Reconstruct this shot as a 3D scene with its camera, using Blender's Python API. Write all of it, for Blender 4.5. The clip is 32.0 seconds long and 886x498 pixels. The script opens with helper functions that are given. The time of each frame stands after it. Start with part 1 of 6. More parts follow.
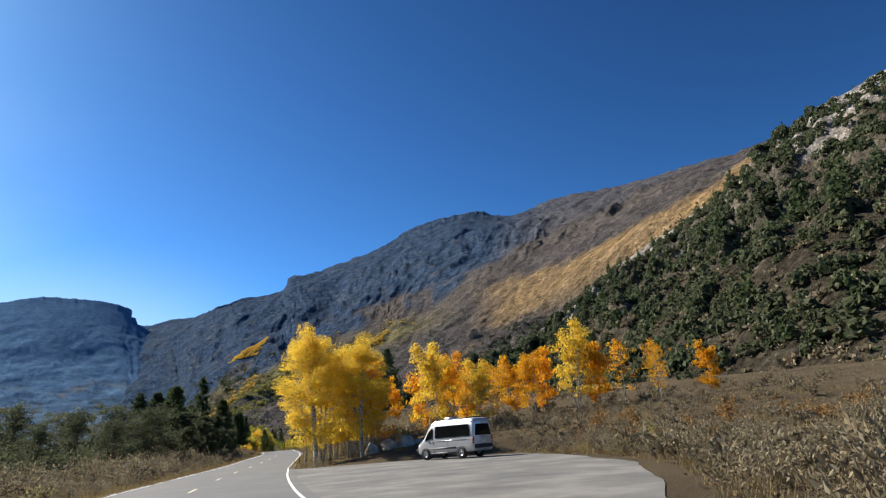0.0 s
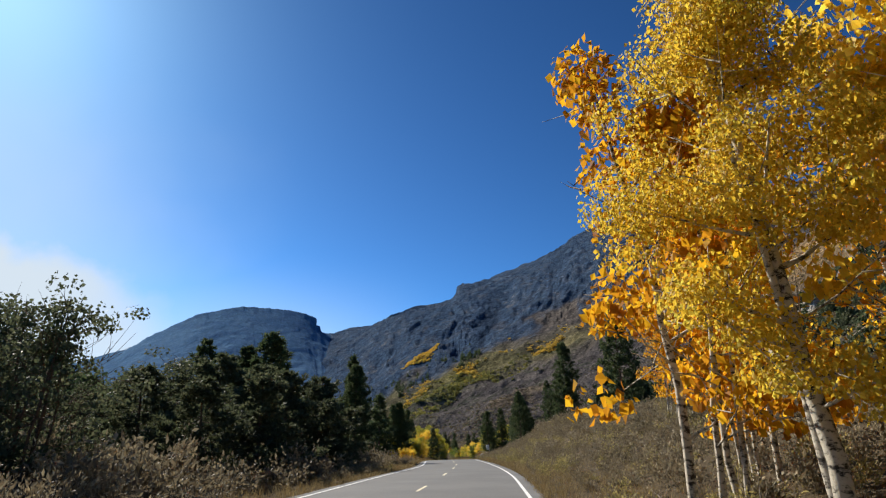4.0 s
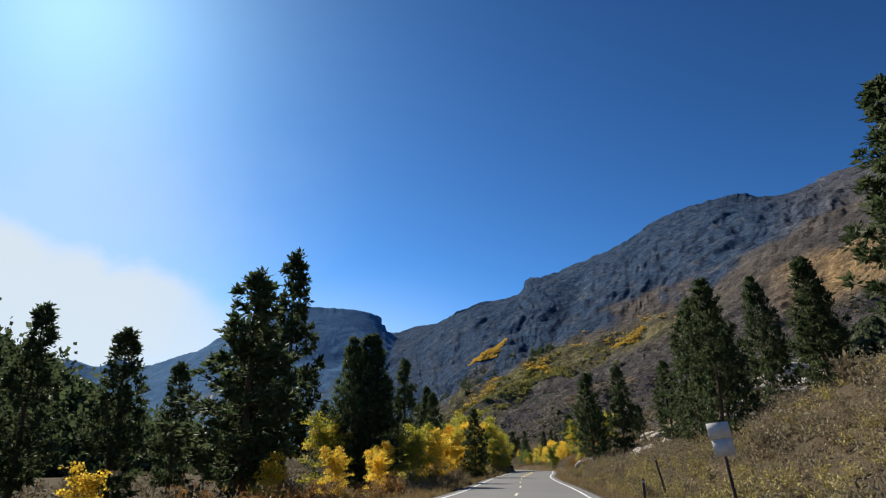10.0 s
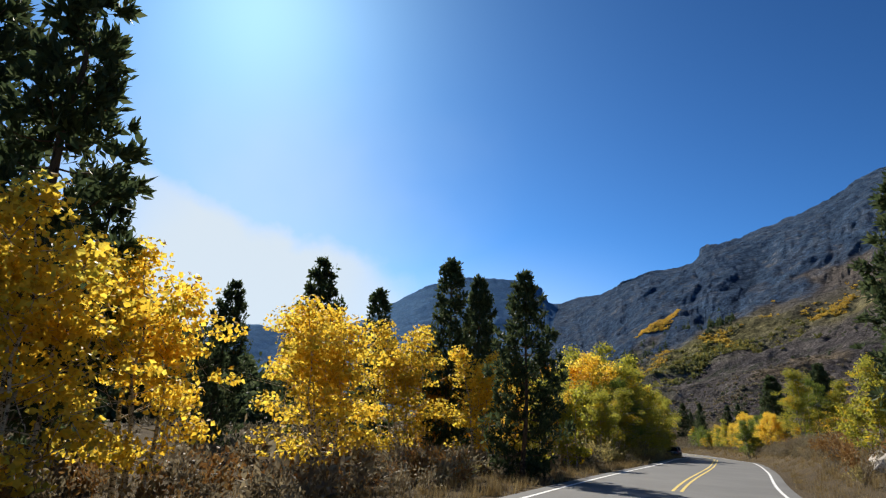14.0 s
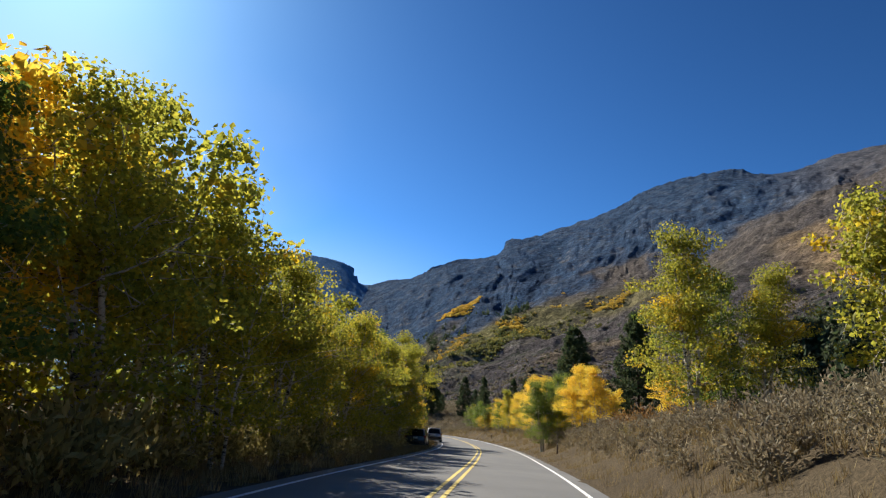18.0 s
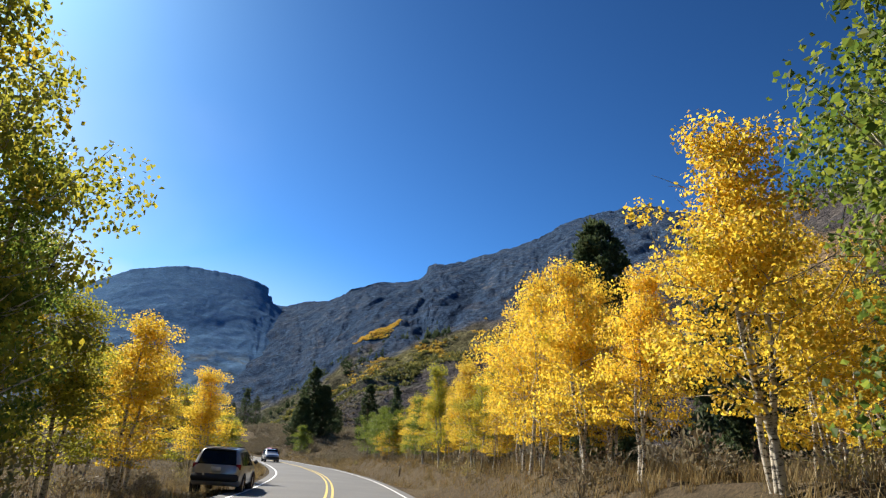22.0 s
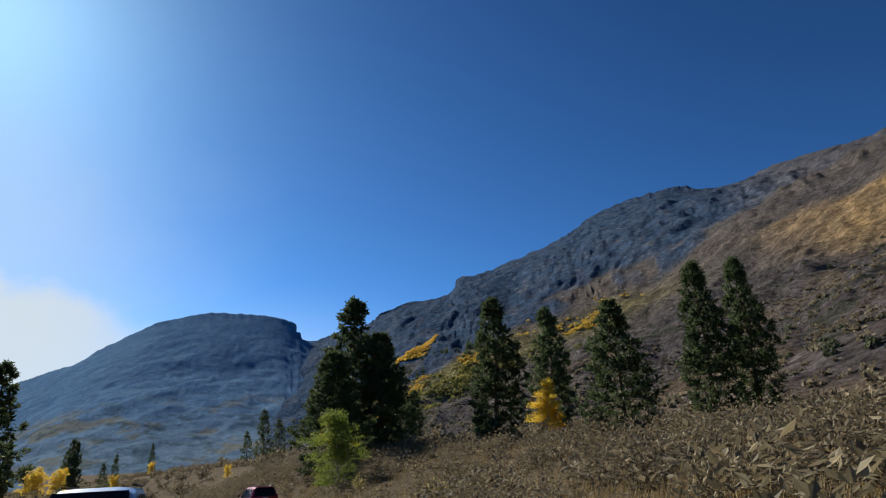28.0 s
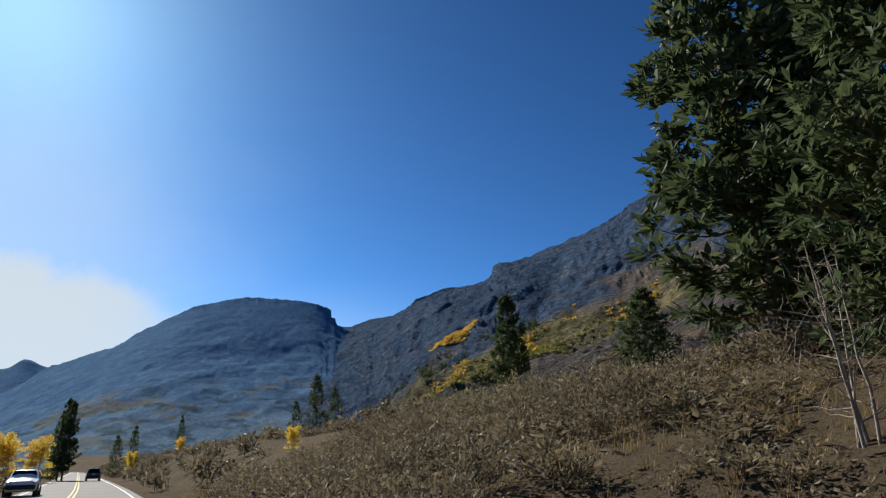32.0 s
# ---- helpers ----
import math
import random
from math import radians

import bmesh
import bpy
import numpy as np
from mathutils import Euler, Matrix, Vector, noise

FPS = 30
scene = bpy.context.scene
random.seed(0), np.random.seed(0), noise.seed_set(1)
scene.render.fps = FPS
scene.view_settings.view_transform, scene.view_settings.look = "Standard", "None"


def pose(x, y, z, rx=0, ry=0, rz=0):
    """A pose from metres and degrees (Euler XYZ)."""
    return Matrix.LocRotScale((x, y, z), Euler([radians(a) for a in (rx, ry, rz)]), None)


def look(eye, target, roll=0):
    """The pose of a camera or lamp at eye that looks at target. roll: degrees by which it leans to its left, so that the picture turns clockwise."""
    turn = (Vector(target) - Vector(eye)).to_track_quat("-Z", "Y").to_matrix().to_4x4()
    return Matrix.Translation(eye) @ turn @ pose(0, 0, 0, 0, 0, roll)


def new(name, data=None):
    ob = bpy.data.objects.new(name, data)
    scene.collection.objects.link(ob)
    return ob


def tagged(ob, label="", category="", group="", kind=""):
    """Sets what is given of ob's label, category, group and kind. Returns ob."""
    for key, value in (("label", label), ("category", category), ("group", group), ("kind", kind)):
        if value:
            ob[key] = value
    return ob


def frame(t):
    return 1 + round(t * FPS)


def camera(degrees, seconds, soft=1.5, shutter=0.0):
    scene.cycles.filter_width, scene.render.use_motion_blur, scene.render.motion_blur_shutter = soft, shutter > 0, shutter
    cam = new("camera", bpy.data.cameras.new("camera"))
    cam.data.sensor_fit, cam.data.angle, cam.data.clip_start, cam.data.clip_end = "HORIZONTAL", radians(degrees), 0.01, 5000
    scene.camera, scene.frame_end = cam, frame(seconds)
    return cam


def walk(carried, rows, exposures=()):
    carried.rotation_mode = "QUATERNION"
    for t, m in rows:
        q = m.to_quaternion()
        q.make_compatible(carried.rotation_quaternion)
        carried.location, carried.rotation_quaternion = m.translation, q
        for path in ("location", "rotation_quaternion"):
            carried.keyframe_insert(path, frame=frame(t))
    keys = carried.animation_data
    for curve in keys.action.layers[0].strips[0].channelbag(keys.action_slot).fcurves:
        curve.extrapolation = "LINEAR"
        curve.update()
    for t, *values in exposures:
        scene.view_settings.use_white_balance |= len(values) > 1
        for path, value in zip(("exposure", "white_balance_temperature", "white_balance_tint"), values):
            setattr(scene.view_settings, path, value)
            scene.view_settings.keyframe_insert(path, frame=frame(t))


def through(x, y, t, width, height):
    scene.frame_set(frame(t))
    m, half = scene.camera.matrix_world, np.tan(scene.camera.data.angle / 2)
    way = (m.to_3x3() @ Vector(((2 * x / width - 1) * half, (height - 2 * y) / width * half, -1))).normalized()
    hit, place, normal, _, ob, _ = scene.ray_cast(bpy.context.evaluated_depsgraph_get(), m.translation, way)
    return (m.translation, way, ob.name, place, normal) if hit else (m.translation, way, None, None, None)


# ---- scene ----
cam = camera(72.4, 32.0, soft=1.2)
# seconds, eye x y z, yaw to the left of +y, pitch up, roll
PATH = [
    (0, 0.00, 0.00, 1.50, -27.85, 17.31, -4.62),
    (0.5, 1.40, 8.32, 1.50, -27.40, 17.38, -5.06),
    (1, 2.78, 16.60, 1.51, -24.85, 17.98, -4.73),
    (1.5, 4.26, 24.83, 1.53, -21.38, 18.43, -3.91),
    (2, 5.97, 32.98, 1.54, -19.08, 18.88, -3.34),
    (2.5, 7.80, 41.06, 1.54, -17.35, 18.84, -2.97),
    (3, 9.78, 49.00, 1.55, -15.65, 18.95, -3.06),
    (3.5, 11.76, 56.83, 1.57, -13.38, 19.07, -2.32),
    (5.5, 19.56, 87.04, 1.90, -7.78, 19.54, 1.04),
    (6, 21.37, 94.33, 2.09, -6.11, 19.52, 0.88),
    (6.5, 23.13, 101.54, 2.29, -4.07, 19.17, -0.04),
    (7, 24.62, 108.75, 2.43, -3.32, 19.30, -1.83),
    (7.5, 26.16, 116.03, 2.51, -3.33, 19.44, -2.55),
    (8, 27.61, 123.21, 2.58, -3.59, 19.42, -1.23),
    (8.5, 28.95, 130.36, 2.69, -3.93, 19.46, -0.52),
    (9, 30.43, 137.34, 2.83, -4.37, 19.51, 0.72),
    (9.5, 31.94, 144.15, 2.95, -4.66, 19.57, 1.13),
    (10, 33.38, 150.82, 3.00, -4.89, 19.52, -0.79),
    (10.5, 34.91, 157.43, 3.03, -4.71, 19.37, -2.36),
    (11, 36.31, 164.02, 3.05, -4.82, 19.08, -2.77),
    (11.5, 37.75, 170.64, 3.05, -5.19, 19.30, -2.22),
    (12, 39.22, 177.33, 2.99, -5.62, 19.49, -1.88),
    (12.5, 40.82, 184.07, 2.93, -5.48, 19.29, -1.41),
    (13, 42.17, 190.81, 2.87, -0.34, 18.09, 0.76),
    (13.5, 43.58, 197.45, 2.83, 6.89, 17.18, 2.76),
    (15.5, 49.75, 223.00, 2.77, 14.72, 16.25, 2.95),
    (16, 51.32, 229.14, 2.76, 12.40, 15.76, 2.26),
    (16.5, 52.77, 235.03, 2.79, 9.88, 15.06, 1.77),
    (17, 54.32, 240.82, 2.83, 4.13, 14.75, 2.19),
    (17.5, 55.83, 246.58, 2.86, -3.07, 14.97, 3.08),
    (18, 57.30, 252.33, 2.88, -6.69, 16.09, 3.43),
    (18.5, 58.69, 258.07, 2.92, -8.11, 16.65, 1.87),
    (19, 60.04, 263.81, 2.93, -9.00, 16.87, 0.08),
    (19.5, 61.41, 269.55, 2.88, -10.44, 16.96, -0.13),
    (20, 62.73, 275.34, 2.82, -12.11, 17.22, 1.36),
    (20.5, 64.01, 281.19, 2.72, -13.24, 17.55, 2.50),
    (21, 65.30, 287.14, 2.60, -13.71, 17.91, 3.00),
    (21.5, 66.64, 293.19, 2.50, -13.82, 18.61, 4.03),
    (22, 67.75, 299.36, 2.43, -14.14, 19.20, 3.74),
    (22.5, 68.94, 305.61, 2.38, -15.99, 19.66, 4.13),
    (23, 70.22, 311.94, 2.34, -22.82, 20.35, 3.16),
    (23.5, 70.95, 318.43, 2.29, -26.18, 20.70, 2.42),
    (24, 71.66, 325.01, 2.25, -27.44, 20.70, 2.55),
    (24.5, 72.24, 331.63, 2.22, -27.44, 20.45, 2.22),
    (25, 72.71, 338.27, 2.21, -25.51, 20.46, 1.24),
    (25.5, 73.13, 344.85, 2.21, -22.91, 20.28, -0.13),
    (26, 73.31, 351.39, 2.26, -19.11, 20.26, -0.67),
    (26.5, 73.29, 357.85, 2.30, -16.19, 20.26, -1.84),
    (28.5, 71.81, 382.54, 2.16, -9.96, 21.59, -2.82),
    (29, 71.29, 388.32, 2.20, -6.91, 22.05, -2.08),
    (29.5, 70.51, 394.04, 2.25, -4.69, 22.40, -1.58),
    (30, 69.76, 399.55, 2.29, -3.53, 22.69, -1.65),
    (30.5, 68.90, 404.98, 2.35, -5.11, 22.42, -1.90),
    (31, 67.77, 410.41, 2.39, -7.32, 22.27, -2.33),
    (31.5, 66.07, 415.75, 2.42, -10.17, 20.16, -1.59),
    (32, 64.28, 421.09, 2.45, -8.85, 20.35, -1.77),
]


def aimed(x, y, z, yaw, pitch, roll):
    a, b = radians(yaw), radians(pitch)
    way = Vector((-math.sin(a) * math.cos(b), math.cos(a) * math.cos(b), math.sin(b)))
    return look((x, y, z), Vector((x, y, z)) + way, roll)


walk(cam, [(t, aimed(*row)) for t, *row in PATH], exposures=[(0, 1.05), (1, 0.86), (2, 0.68), (3.4, 0.78), (7, 0.78), (15, 0.82), (16.5, 0.84), (18, 1.02), (22, 1.12), (24.2, 1.05), (26, 0.92), (29, 0.64), (30.5, 0.64), (32, 0.68)])

# ---- light ----
SUN_AZ, SUN_EL = 32.0, 38.0          # degrees left of +y, and above the horizon
world = bpy.data.worlds.new("sky")
scene.world = world
world.use_nodes = True
wn = world.node_tree
sky = wn.nodes.new("ShaderNodeTexSky")
sky.sky_type = "NISHITA"
sky.sun_disc = False
sky.sun_elevation = radians(SUN_EL)
sky.sun_rotation = radians(-SUN_AZ)
sky.altitude = 2400
sky.air_density = 1.0
sky.dust_density = 2.2
sky.ozone_density = 4.0
deep = wn.nodes.new("ShaderNodeGamma")
deep.inputs[1].default_value = 1.62
wn.links.new(sky.outputs[0], deep.inputs[0])
tint = wn.nodes.new("ShaderNodeMix")
tint.data_type, tint.blend_type = "RGBA", "MULTIPLY"
tint.inputs[0].default_value = 1.0
tint.inputs[7].default_value = (0.345, 0.53, 0.515, 1)
wn.links.new(deep.outputs[0], tint.inputs[6])
# the bank of thin bright cloud over the head of the valley
geo_w = wn.nodes.new("ShaderNodeTexCoord")
dist_w = wn.nodes.new("ShaderNodeVectorMath")
dist_w.operation = "DISTANCE"
_ca, _ce = radians(29), radians(11)
dist_w.inputs[1].default_value = (-math.sin(_ca) * math.cos(_ce), math.cos(_ca) * math.cos(_ce), math.sin(_ce))
wn.links.new(geo_w.outputs["Generated"], dist_w.inputs[0])
wisp = wn.nodes.new("ShaderNodeTexNoise")
wisp.inputs["Scale"].default_value, wisp.inputs["Detail"].default_value = 4.0, 3.0
wn.links.new(geo_w.outputs["Generated"], wisp.inputs["Vector"])
far_w = wn.nodes.new("ShaderNodeMath")
far_w.operation = "MULTIPLY_ADD"
far_w.inputs[1].default_value = 0.30
wn.links.new(wisp.outputs["Fac"], far_w.inputs[0])
wn.links.new(dist_w.outputs["Value"], far_w.inputs[2])
band = wn.nodes.new("ShaderNodeMapRange")
band.interpolation_type = "SMOOTHSTEP"
band.inputs[1].default_value, band.inputs[2].default_value, band.inputs[3].default_value, band.inputs[4].default_value = 0.10, 0.66, 0.55, 0.0
wn.links.new(far_w.outputs[0], band.inputs[0])


def heaven(az, el):
    """The way to a place in the sky, az degrees left of +y and el above the horizon."""
    return Vector((-math.sin(radians(az)) * math.cos(radians(el)), math.cos(radians(az)) * math.cos(radians(el)), math.sin(radians(el))))


# its upper edge, sloping down to the right, and its ragged end
top_w = wn.nodes.new("ShaderNodeVectorMath")
top_w.operation = "DOT_PRODUCT"
top_w.inputs[1].default_value = heaven(30, 19.5).cross(heaven(8, 13.5)).normalized()
wn.links.new(geo_w.outputs["Generated"], top_w.inputs[0])
curl = wn.nodes.new("ShaderNodeTexNoise")
curl.inputs["Scale"].default_value, curl.inputs["Detail"].default_value, curl.inputs["Roughness"].default_value = 9.0, 5.0, 0.55
wn.links.new(geo_w.outputs["Generated"], curl.inputs["Vector"])
rag = wn.nodes.new("ShaderNodeMath")
rag.operation = "MULTIPLY_ADD"
rag.inputs[1].default_value = 0.13
wn.links.new(curl.outputs["Fac"], rag.inputs[0])
wn.links.new(top_w.outputs["Value"], rag.inputs[2])
under = wn.nodes.new("ShaderNodeMapRange")
under.interpolation_type = "SMOOTHSTEP"
under.inputs[1].default_value, under.inputs[2].default_value = 0.03, 0.12
wn.links.new(rag.outputs[0], under.inputs[0])
reach_w = wn.nodes.new("ShaderNodeMapRange")
reach_w.interpolation_type = "SMOOTHSTEP"
reach_w.inputs[1].default_value, reach_w.inputs[2].default_value, reach_w.inputs[3].default_value, reach_w.inputs[4].default_value = 0.26, 0.62, 0.95, 0.0
wn.links.new(far_w.outputs[0], reach_w.inputs[0])
puff_w = wn.nodes.new("ShaderNodeMath")
puff_w.operation = "MULTIPLY"
wn.links.new(under.outputs[0], puff_w.inputs[0])
wn.links.new(reach_w.outputs[0], puff_w.inputs[1])
# thin bright haze low over the head of the valley
rise_w = wn.nodes.new("ShaderNodeSeparateXYZ")
wn.links.new(geo_w.outputs["Generated"], rise_w.inputs[0])
low_w = wn.nodes.new("ShaderNodeMapRange")
low_w.interpolation_type = "SMOOTHSTEP"
low_w.inputs[1].default_value, low_w.inputs[2].default_value, low_w.inputs[3].default_value, low_w.inputs[4].default_value = 0.10, 0.33, 0.62, 0.0
wn.links.new(rise_w.outputs["Z"], low_w.inputs[0])
head_w = wn.nodes.new("ShaderNodeVectorMath")
head_w.operation = "DISTANCE"
head_w.inputs[1].default_value = heaven(14, 6)
wn.links.new(geo_w.outputs["Generated"], head_w.inputs[0])
near_w = wn.nodes.new("ShaderNodeMapRange")
near_w.interpolation_type = "SMOOTHSTEP"
near_w.inputs[1].default_value, near_w.inputs[2].default_value, near_w.inputs[3].default_value, near_w.inputs[4].default_value = 0.16, 0.50, 1.0, 0.0
wn.links.new(head_w.outputs["Value"], near_w.inputs[0])
haze_w = wn.nodes.new("ShaderNodeMath")
haze_w.operation = "MULTIPLY"
wn.links.new(low_w.outputs[0], haze_w.inputs[0])
wn.links.new(near_w.outputs[0], haze_w.inputs[1])
veil = wn.nodes.new("ShaderNodeMath")
veil.operation = "MAXIMUM"
wn.links.new(haze_w.outputs[0], veil.inputs[0])
wn.links.new(band.outputs[0], veil.inputs[1])
most = wn.nodes.new("ShaderNodeMath")
most.operation = "MAXIMUM"
wn.links.new(puff_w.outputs[0], most.inputs[0])
wn.links.new(veil.outputs[0], most.inputs[1])
cloud = wn.nodes.new("ShaderNodeMix")
cloud.data_type = "RGBA"
cloud.inputs[7].default_value = (8.2, 9.2, 10.0, 1)
wn.links.new(most.outputs[0], cloud.inputs[0])
wn.links.new(tint.outputs[2], cloud.inputs[6])
wn.nodes["Background"].inputs["Strength"].default_value = 0.05
wn.links.new(cloud.outputs[2], wn.nodes["Background"].inputs[0])
sun = new("sun", bpy.data.lights.new("sun", "SUN"))
sun.data.energy, sun.data.angle, sun.data.color = 4.35, radians(0.53), (1.0, 0.93, 0.82)
_a, _e = radians(SUN_AZ), radians(SUN_EL)
SUN_WAY = Vector((-math.sin(_a) * math.cos(_e), math.cos(_a) * math.cos(_e), math.sin(_e)))
sun.matrix_world = look(SUN_WAY * 100, (0, 0, 0))

# ---- materials ----


def material(name, rough=0.9, spec=0.3):
    m = bpy.data.materials.new(name)
    m.use_nodes = True
    n = m.node_tree.nodes["Principled BSDF"]
    n.inputs["Roughness"].default_value = rough
    n.inputs["Specular IOR Level"].default_value = spec
    return m, m.node_tree, n


def node(tree, kind, **sets):
    n = tree.nodes.new("ShaderNode" + kind)
    for key, value in sets.items():
        if key in n.inputs:
            n.inputs[key].default_value = value
    return n


def ramp(tree, source, stops):
    n = tree.nodes.new("ShaderNodeValToRGB")
    els = n.color_ramp.elements
    while len(els) < len(stops):
        els.new(0.5)
    for el, (pos, col) in zip(els, stops):
        el.position, el.color = pos, (*col, 1)
    tree.links.new(source, n.inputs[0])
    return n.outputs[0]


def noise_of(tree, scale, detail=6, vector=None, rough=0.6):
    n = node(tree, "TexNoise", Scale=scale, Detail=detail, Roughness=rough)
    if vector is not None:
        tree.links.new(vector, n.inputs["Vector"])
    return n.outputs["Fac"]


def mixed(tree, fac, a, b, blend="MIX"):
    n = tree.nodes.new("ShaderNodeMix")
    n.data_type, n.blend_type = "RGBA", blend
    for sock, v in ((n.inputs[0], fac), (n.inputs[6], a), (n.inputs[7], b)):
        if isinstance(v, (int, float)):
            sock.default_value = v
        elif isinstance(v, tuple):
            sock.default_value = (*v, 1)
        else:
            tree.links.new(v, sock)
    return n.outputs[2]


def bump(tree, bsdf, height, strength=0.5, distance=0.05):
    n = node(tree, "Bump", Strength=strength, Distance=distance)
    tree.links.new(height, n.inputs["Height"])
    tree.links.new(n.outputs[0], bsdf.inputs["Normal"])


def coords(tree, which="Object"):
    return tree.nodes.new("ShaderNodeTexCoord").outputs[which]


def plain(name, colour, rough=0.6, metal=0.0, spec=0.4, vary=0.15, scale=8.0):
    m, t, b = material(name, rough, spec)
    b.inputs["Metallic"].default_value = metal
    f = noise_of(t, scale, 4, coords(t))
    dark = tuple(c * (1 - vary) for c in colour)
    light = tuple(min(1, c * (1 + vary)) for c in colour)
    t.links.new(ramp(t, f, [(0.3, dark), (0.7, light)]), b.inputs["Base Color"])
    return m


def leaf_material(name, stops, patch=None, through=0.35, patch_scale=0.45, spec=0.08):
    """Leaves: colour by leaf, with patches of another colour over the crown, some light coming through."""
    m, t, b = material(name, 0.55, spec)
    geo = t.nodes.new("ShaderNodeNewGeometry")
    col = ramp(t, geo.outputs["Random Per Island"], stops)
    if patch:
        f = noise_of(t, patch_scale, 2, coords(t))
        f2 = t.nodes.new("ShaderNodeMapRange")
        f2.inputs[1].default_value, f2.inputs[2].default_value = patch[0], patch[0] + 0.12
        t.links.new(f, f2.inputs[0])
        col = mixed(t, f2.outputs[0], col, ramp(t, geo.outputs["Random Per Island"], patch[1]))
    info = t.nodes.new("ShaderNodeObjectInfo")
    hsv = t.nodes.new("ShaderNodeHueSaturation")
    mr = t.nodes.new("ShaderNodeMapRange")
    mr.inputs[3].default_value, mr.inputs[4].default_value = 0.85, 1.15
    t.links.new(info.outputs["Random"], mr.inputs[0])
    t.links.new(mr.outputs[0], hsv.inputs["Value"])
    t.links.new(col, hsv.inputs["Color"])
    col = hsv.outputs[0]
    t.links.new(col, b.inputs["Base Color"])
    tr = t.nodes.new("ShaderNodeBsdfTranslucent")
    t.links.new(col, tr.inputs[0])
    mx = node(t, "MixShader")
    mx.inputs[0].default_value = through
    t.links.new(b.outputs[0], mx.inputs[1])
    t.links.new(tr.outputs[0], mx.inputs[2])
    t.links.new(mx.outputs[0], t.nodes["Material Output"].inputs[0])
    return m


GOLD = leaf_material("gold_leaves", [(0, (0.58, 0.37, 0.035)), (0.4, (0.80, 0.55, 0.05)), (0.8, (0.88, 0.67, 0.085)), (1, (0.64, 0.58, 0.10))],
                     (0.60, [(0, (0.40, 0.40, 0.05)), (1, (0.72, 0.58, 0.05))]), 0.60, spec=0.3)
ORANGE = leaf_material("orange_leaves", [(0, (0.50, 0.20, 0.02)), (0.5, (0.82, 0.43, 0.02)), (1, (0.88, 0.56, 0.03))], None, 0.60)
LIME = leaf_material("lime_leaves", [(0, (0.20, 0.22, 0.03)), (0.5, (0.36, 0.36, 0.05)), (1, (0.52, 0.45, 0.05))],
                     (0.55, [(0, (0.62, 0.38, 0.02)), (1, (0.75, 0.52, 0.03))]), 0.62, spec=0.3)
GREEN = leaf_material("green_leaves", [(0, (0.075, 0.125, 0.022)), (0.6, (0.16, 0.215, 0.035)), (1, (0.29, 0.31, 0.042))],
                      (0.62, [(0, (0.50, 0.36, 0.03)), (1, (0.62, 0.46, 0.03))]), 0.58, spec=0.3)
NEEDLE = leaf_material("pine_needles", [(0, (0.045, 0.065, 0.030)), (0.6, (0.075, 0.105, 0.045)), (1, (0.12, 0.14, 0.065))], None, 0.40)
JUNIPER = leaf_material("juniper_foliage", [(0, (0.055, 0.07, 0.036)), (0.6, (0.095, 0.11, 0.058)), (1, (0.145, 0.15, 0.085))], None, 0.42)
SAGE = leaf_material("sagebrush_leaves", [(0, (0.12, 0.094, 0.06)), (0.4, (0.20, 0.160, 0.10)), (0.75, (0.225, 0.20, 0.135)), (1, (0.36, 0.29, 0.175))],
                     (0.58, [(0, (0.165, 0.16, 0.105)), (1, (0.36, 0.30, 0.165))]), 0.30, 0.05)
GRASS = leaf_material("dry_grass_blades", [(0, (0.18, 0.125, 0.055)), (0.5, (0.30, 0.22, 0.10)), (1, (0.42, 0.33, 0.16))], None, 0.3)
RABBIT = leaf_material("rabbitbrush_leaves", [(0, (0.19, 0.17, 0.07)), (0.5, (0.34, 0.29, 0.11)), (1, (0.52, 0.43, 0.17))], None, 0.30)
WILLOW = leaf_material("rust_willow_leaves", [(0, (0.16, 0.08, 0.03)), (0.5, (0.28, 0.15, 0.05)), (1, (0.36, 0.24, 0.09))], None, 0.25)
FAR_GOLD = leaf_material("hillside_gold_leaves", [(0, (0.36, 0.22, 0.04)), (0.5, (0.62, 0.42, 0.07)), (1, (0.74, 0.54, 0.11))], None, 0.45)
FAR_LIME = leaf_material("hillside_lime_leaves", [(0, (0.13, 0.14, 0.05)), (0.5, (0.22, 0.21, 0.06)), (1, (0.36, 0.30, 0.08))], None, 0.3)


def bark_material(name, base, mark, scale, tall=0.35, lo=0.36, hi=0.50):
    m, t, b = material(name, 0.85, 0.2)
    co = coords(t)
    mp = t.nodes.new("ShaderNodeMapping")
    mp.inputs["Scale"].default_value = (scale, scale, scale * tall)
    t.links.new(co, mp.inputs[0])
    f = noise_of(t, 3.0, 8, mp.outputs[0], 0.7)
    t.links.new(ramp(t, f, [(lo, mark), (hi, base), (0.75, tuple(min(1, c * 1.2) for c in base))]), b.inputs["Base Color"])
    bump(t, b, f, 0.6, 0.03)
    return m


ASPEN_BARK = bark_material("aspen_bark", (0.50, 0.45, 0.36), (0.05, 0.042, 0.034), 1.6, 2.2, 0.42, 0.50)
PINE_BARK = bark_material("pine_bark", (0.13, 0.085, 0.055), (0.04, 0.028, 0.02), 3.0)
DEAD_WOOD = bark_material("dead_wood", (0.34, 0.29, 0.24), (0.14, 0.11, 0.09), 4.0)


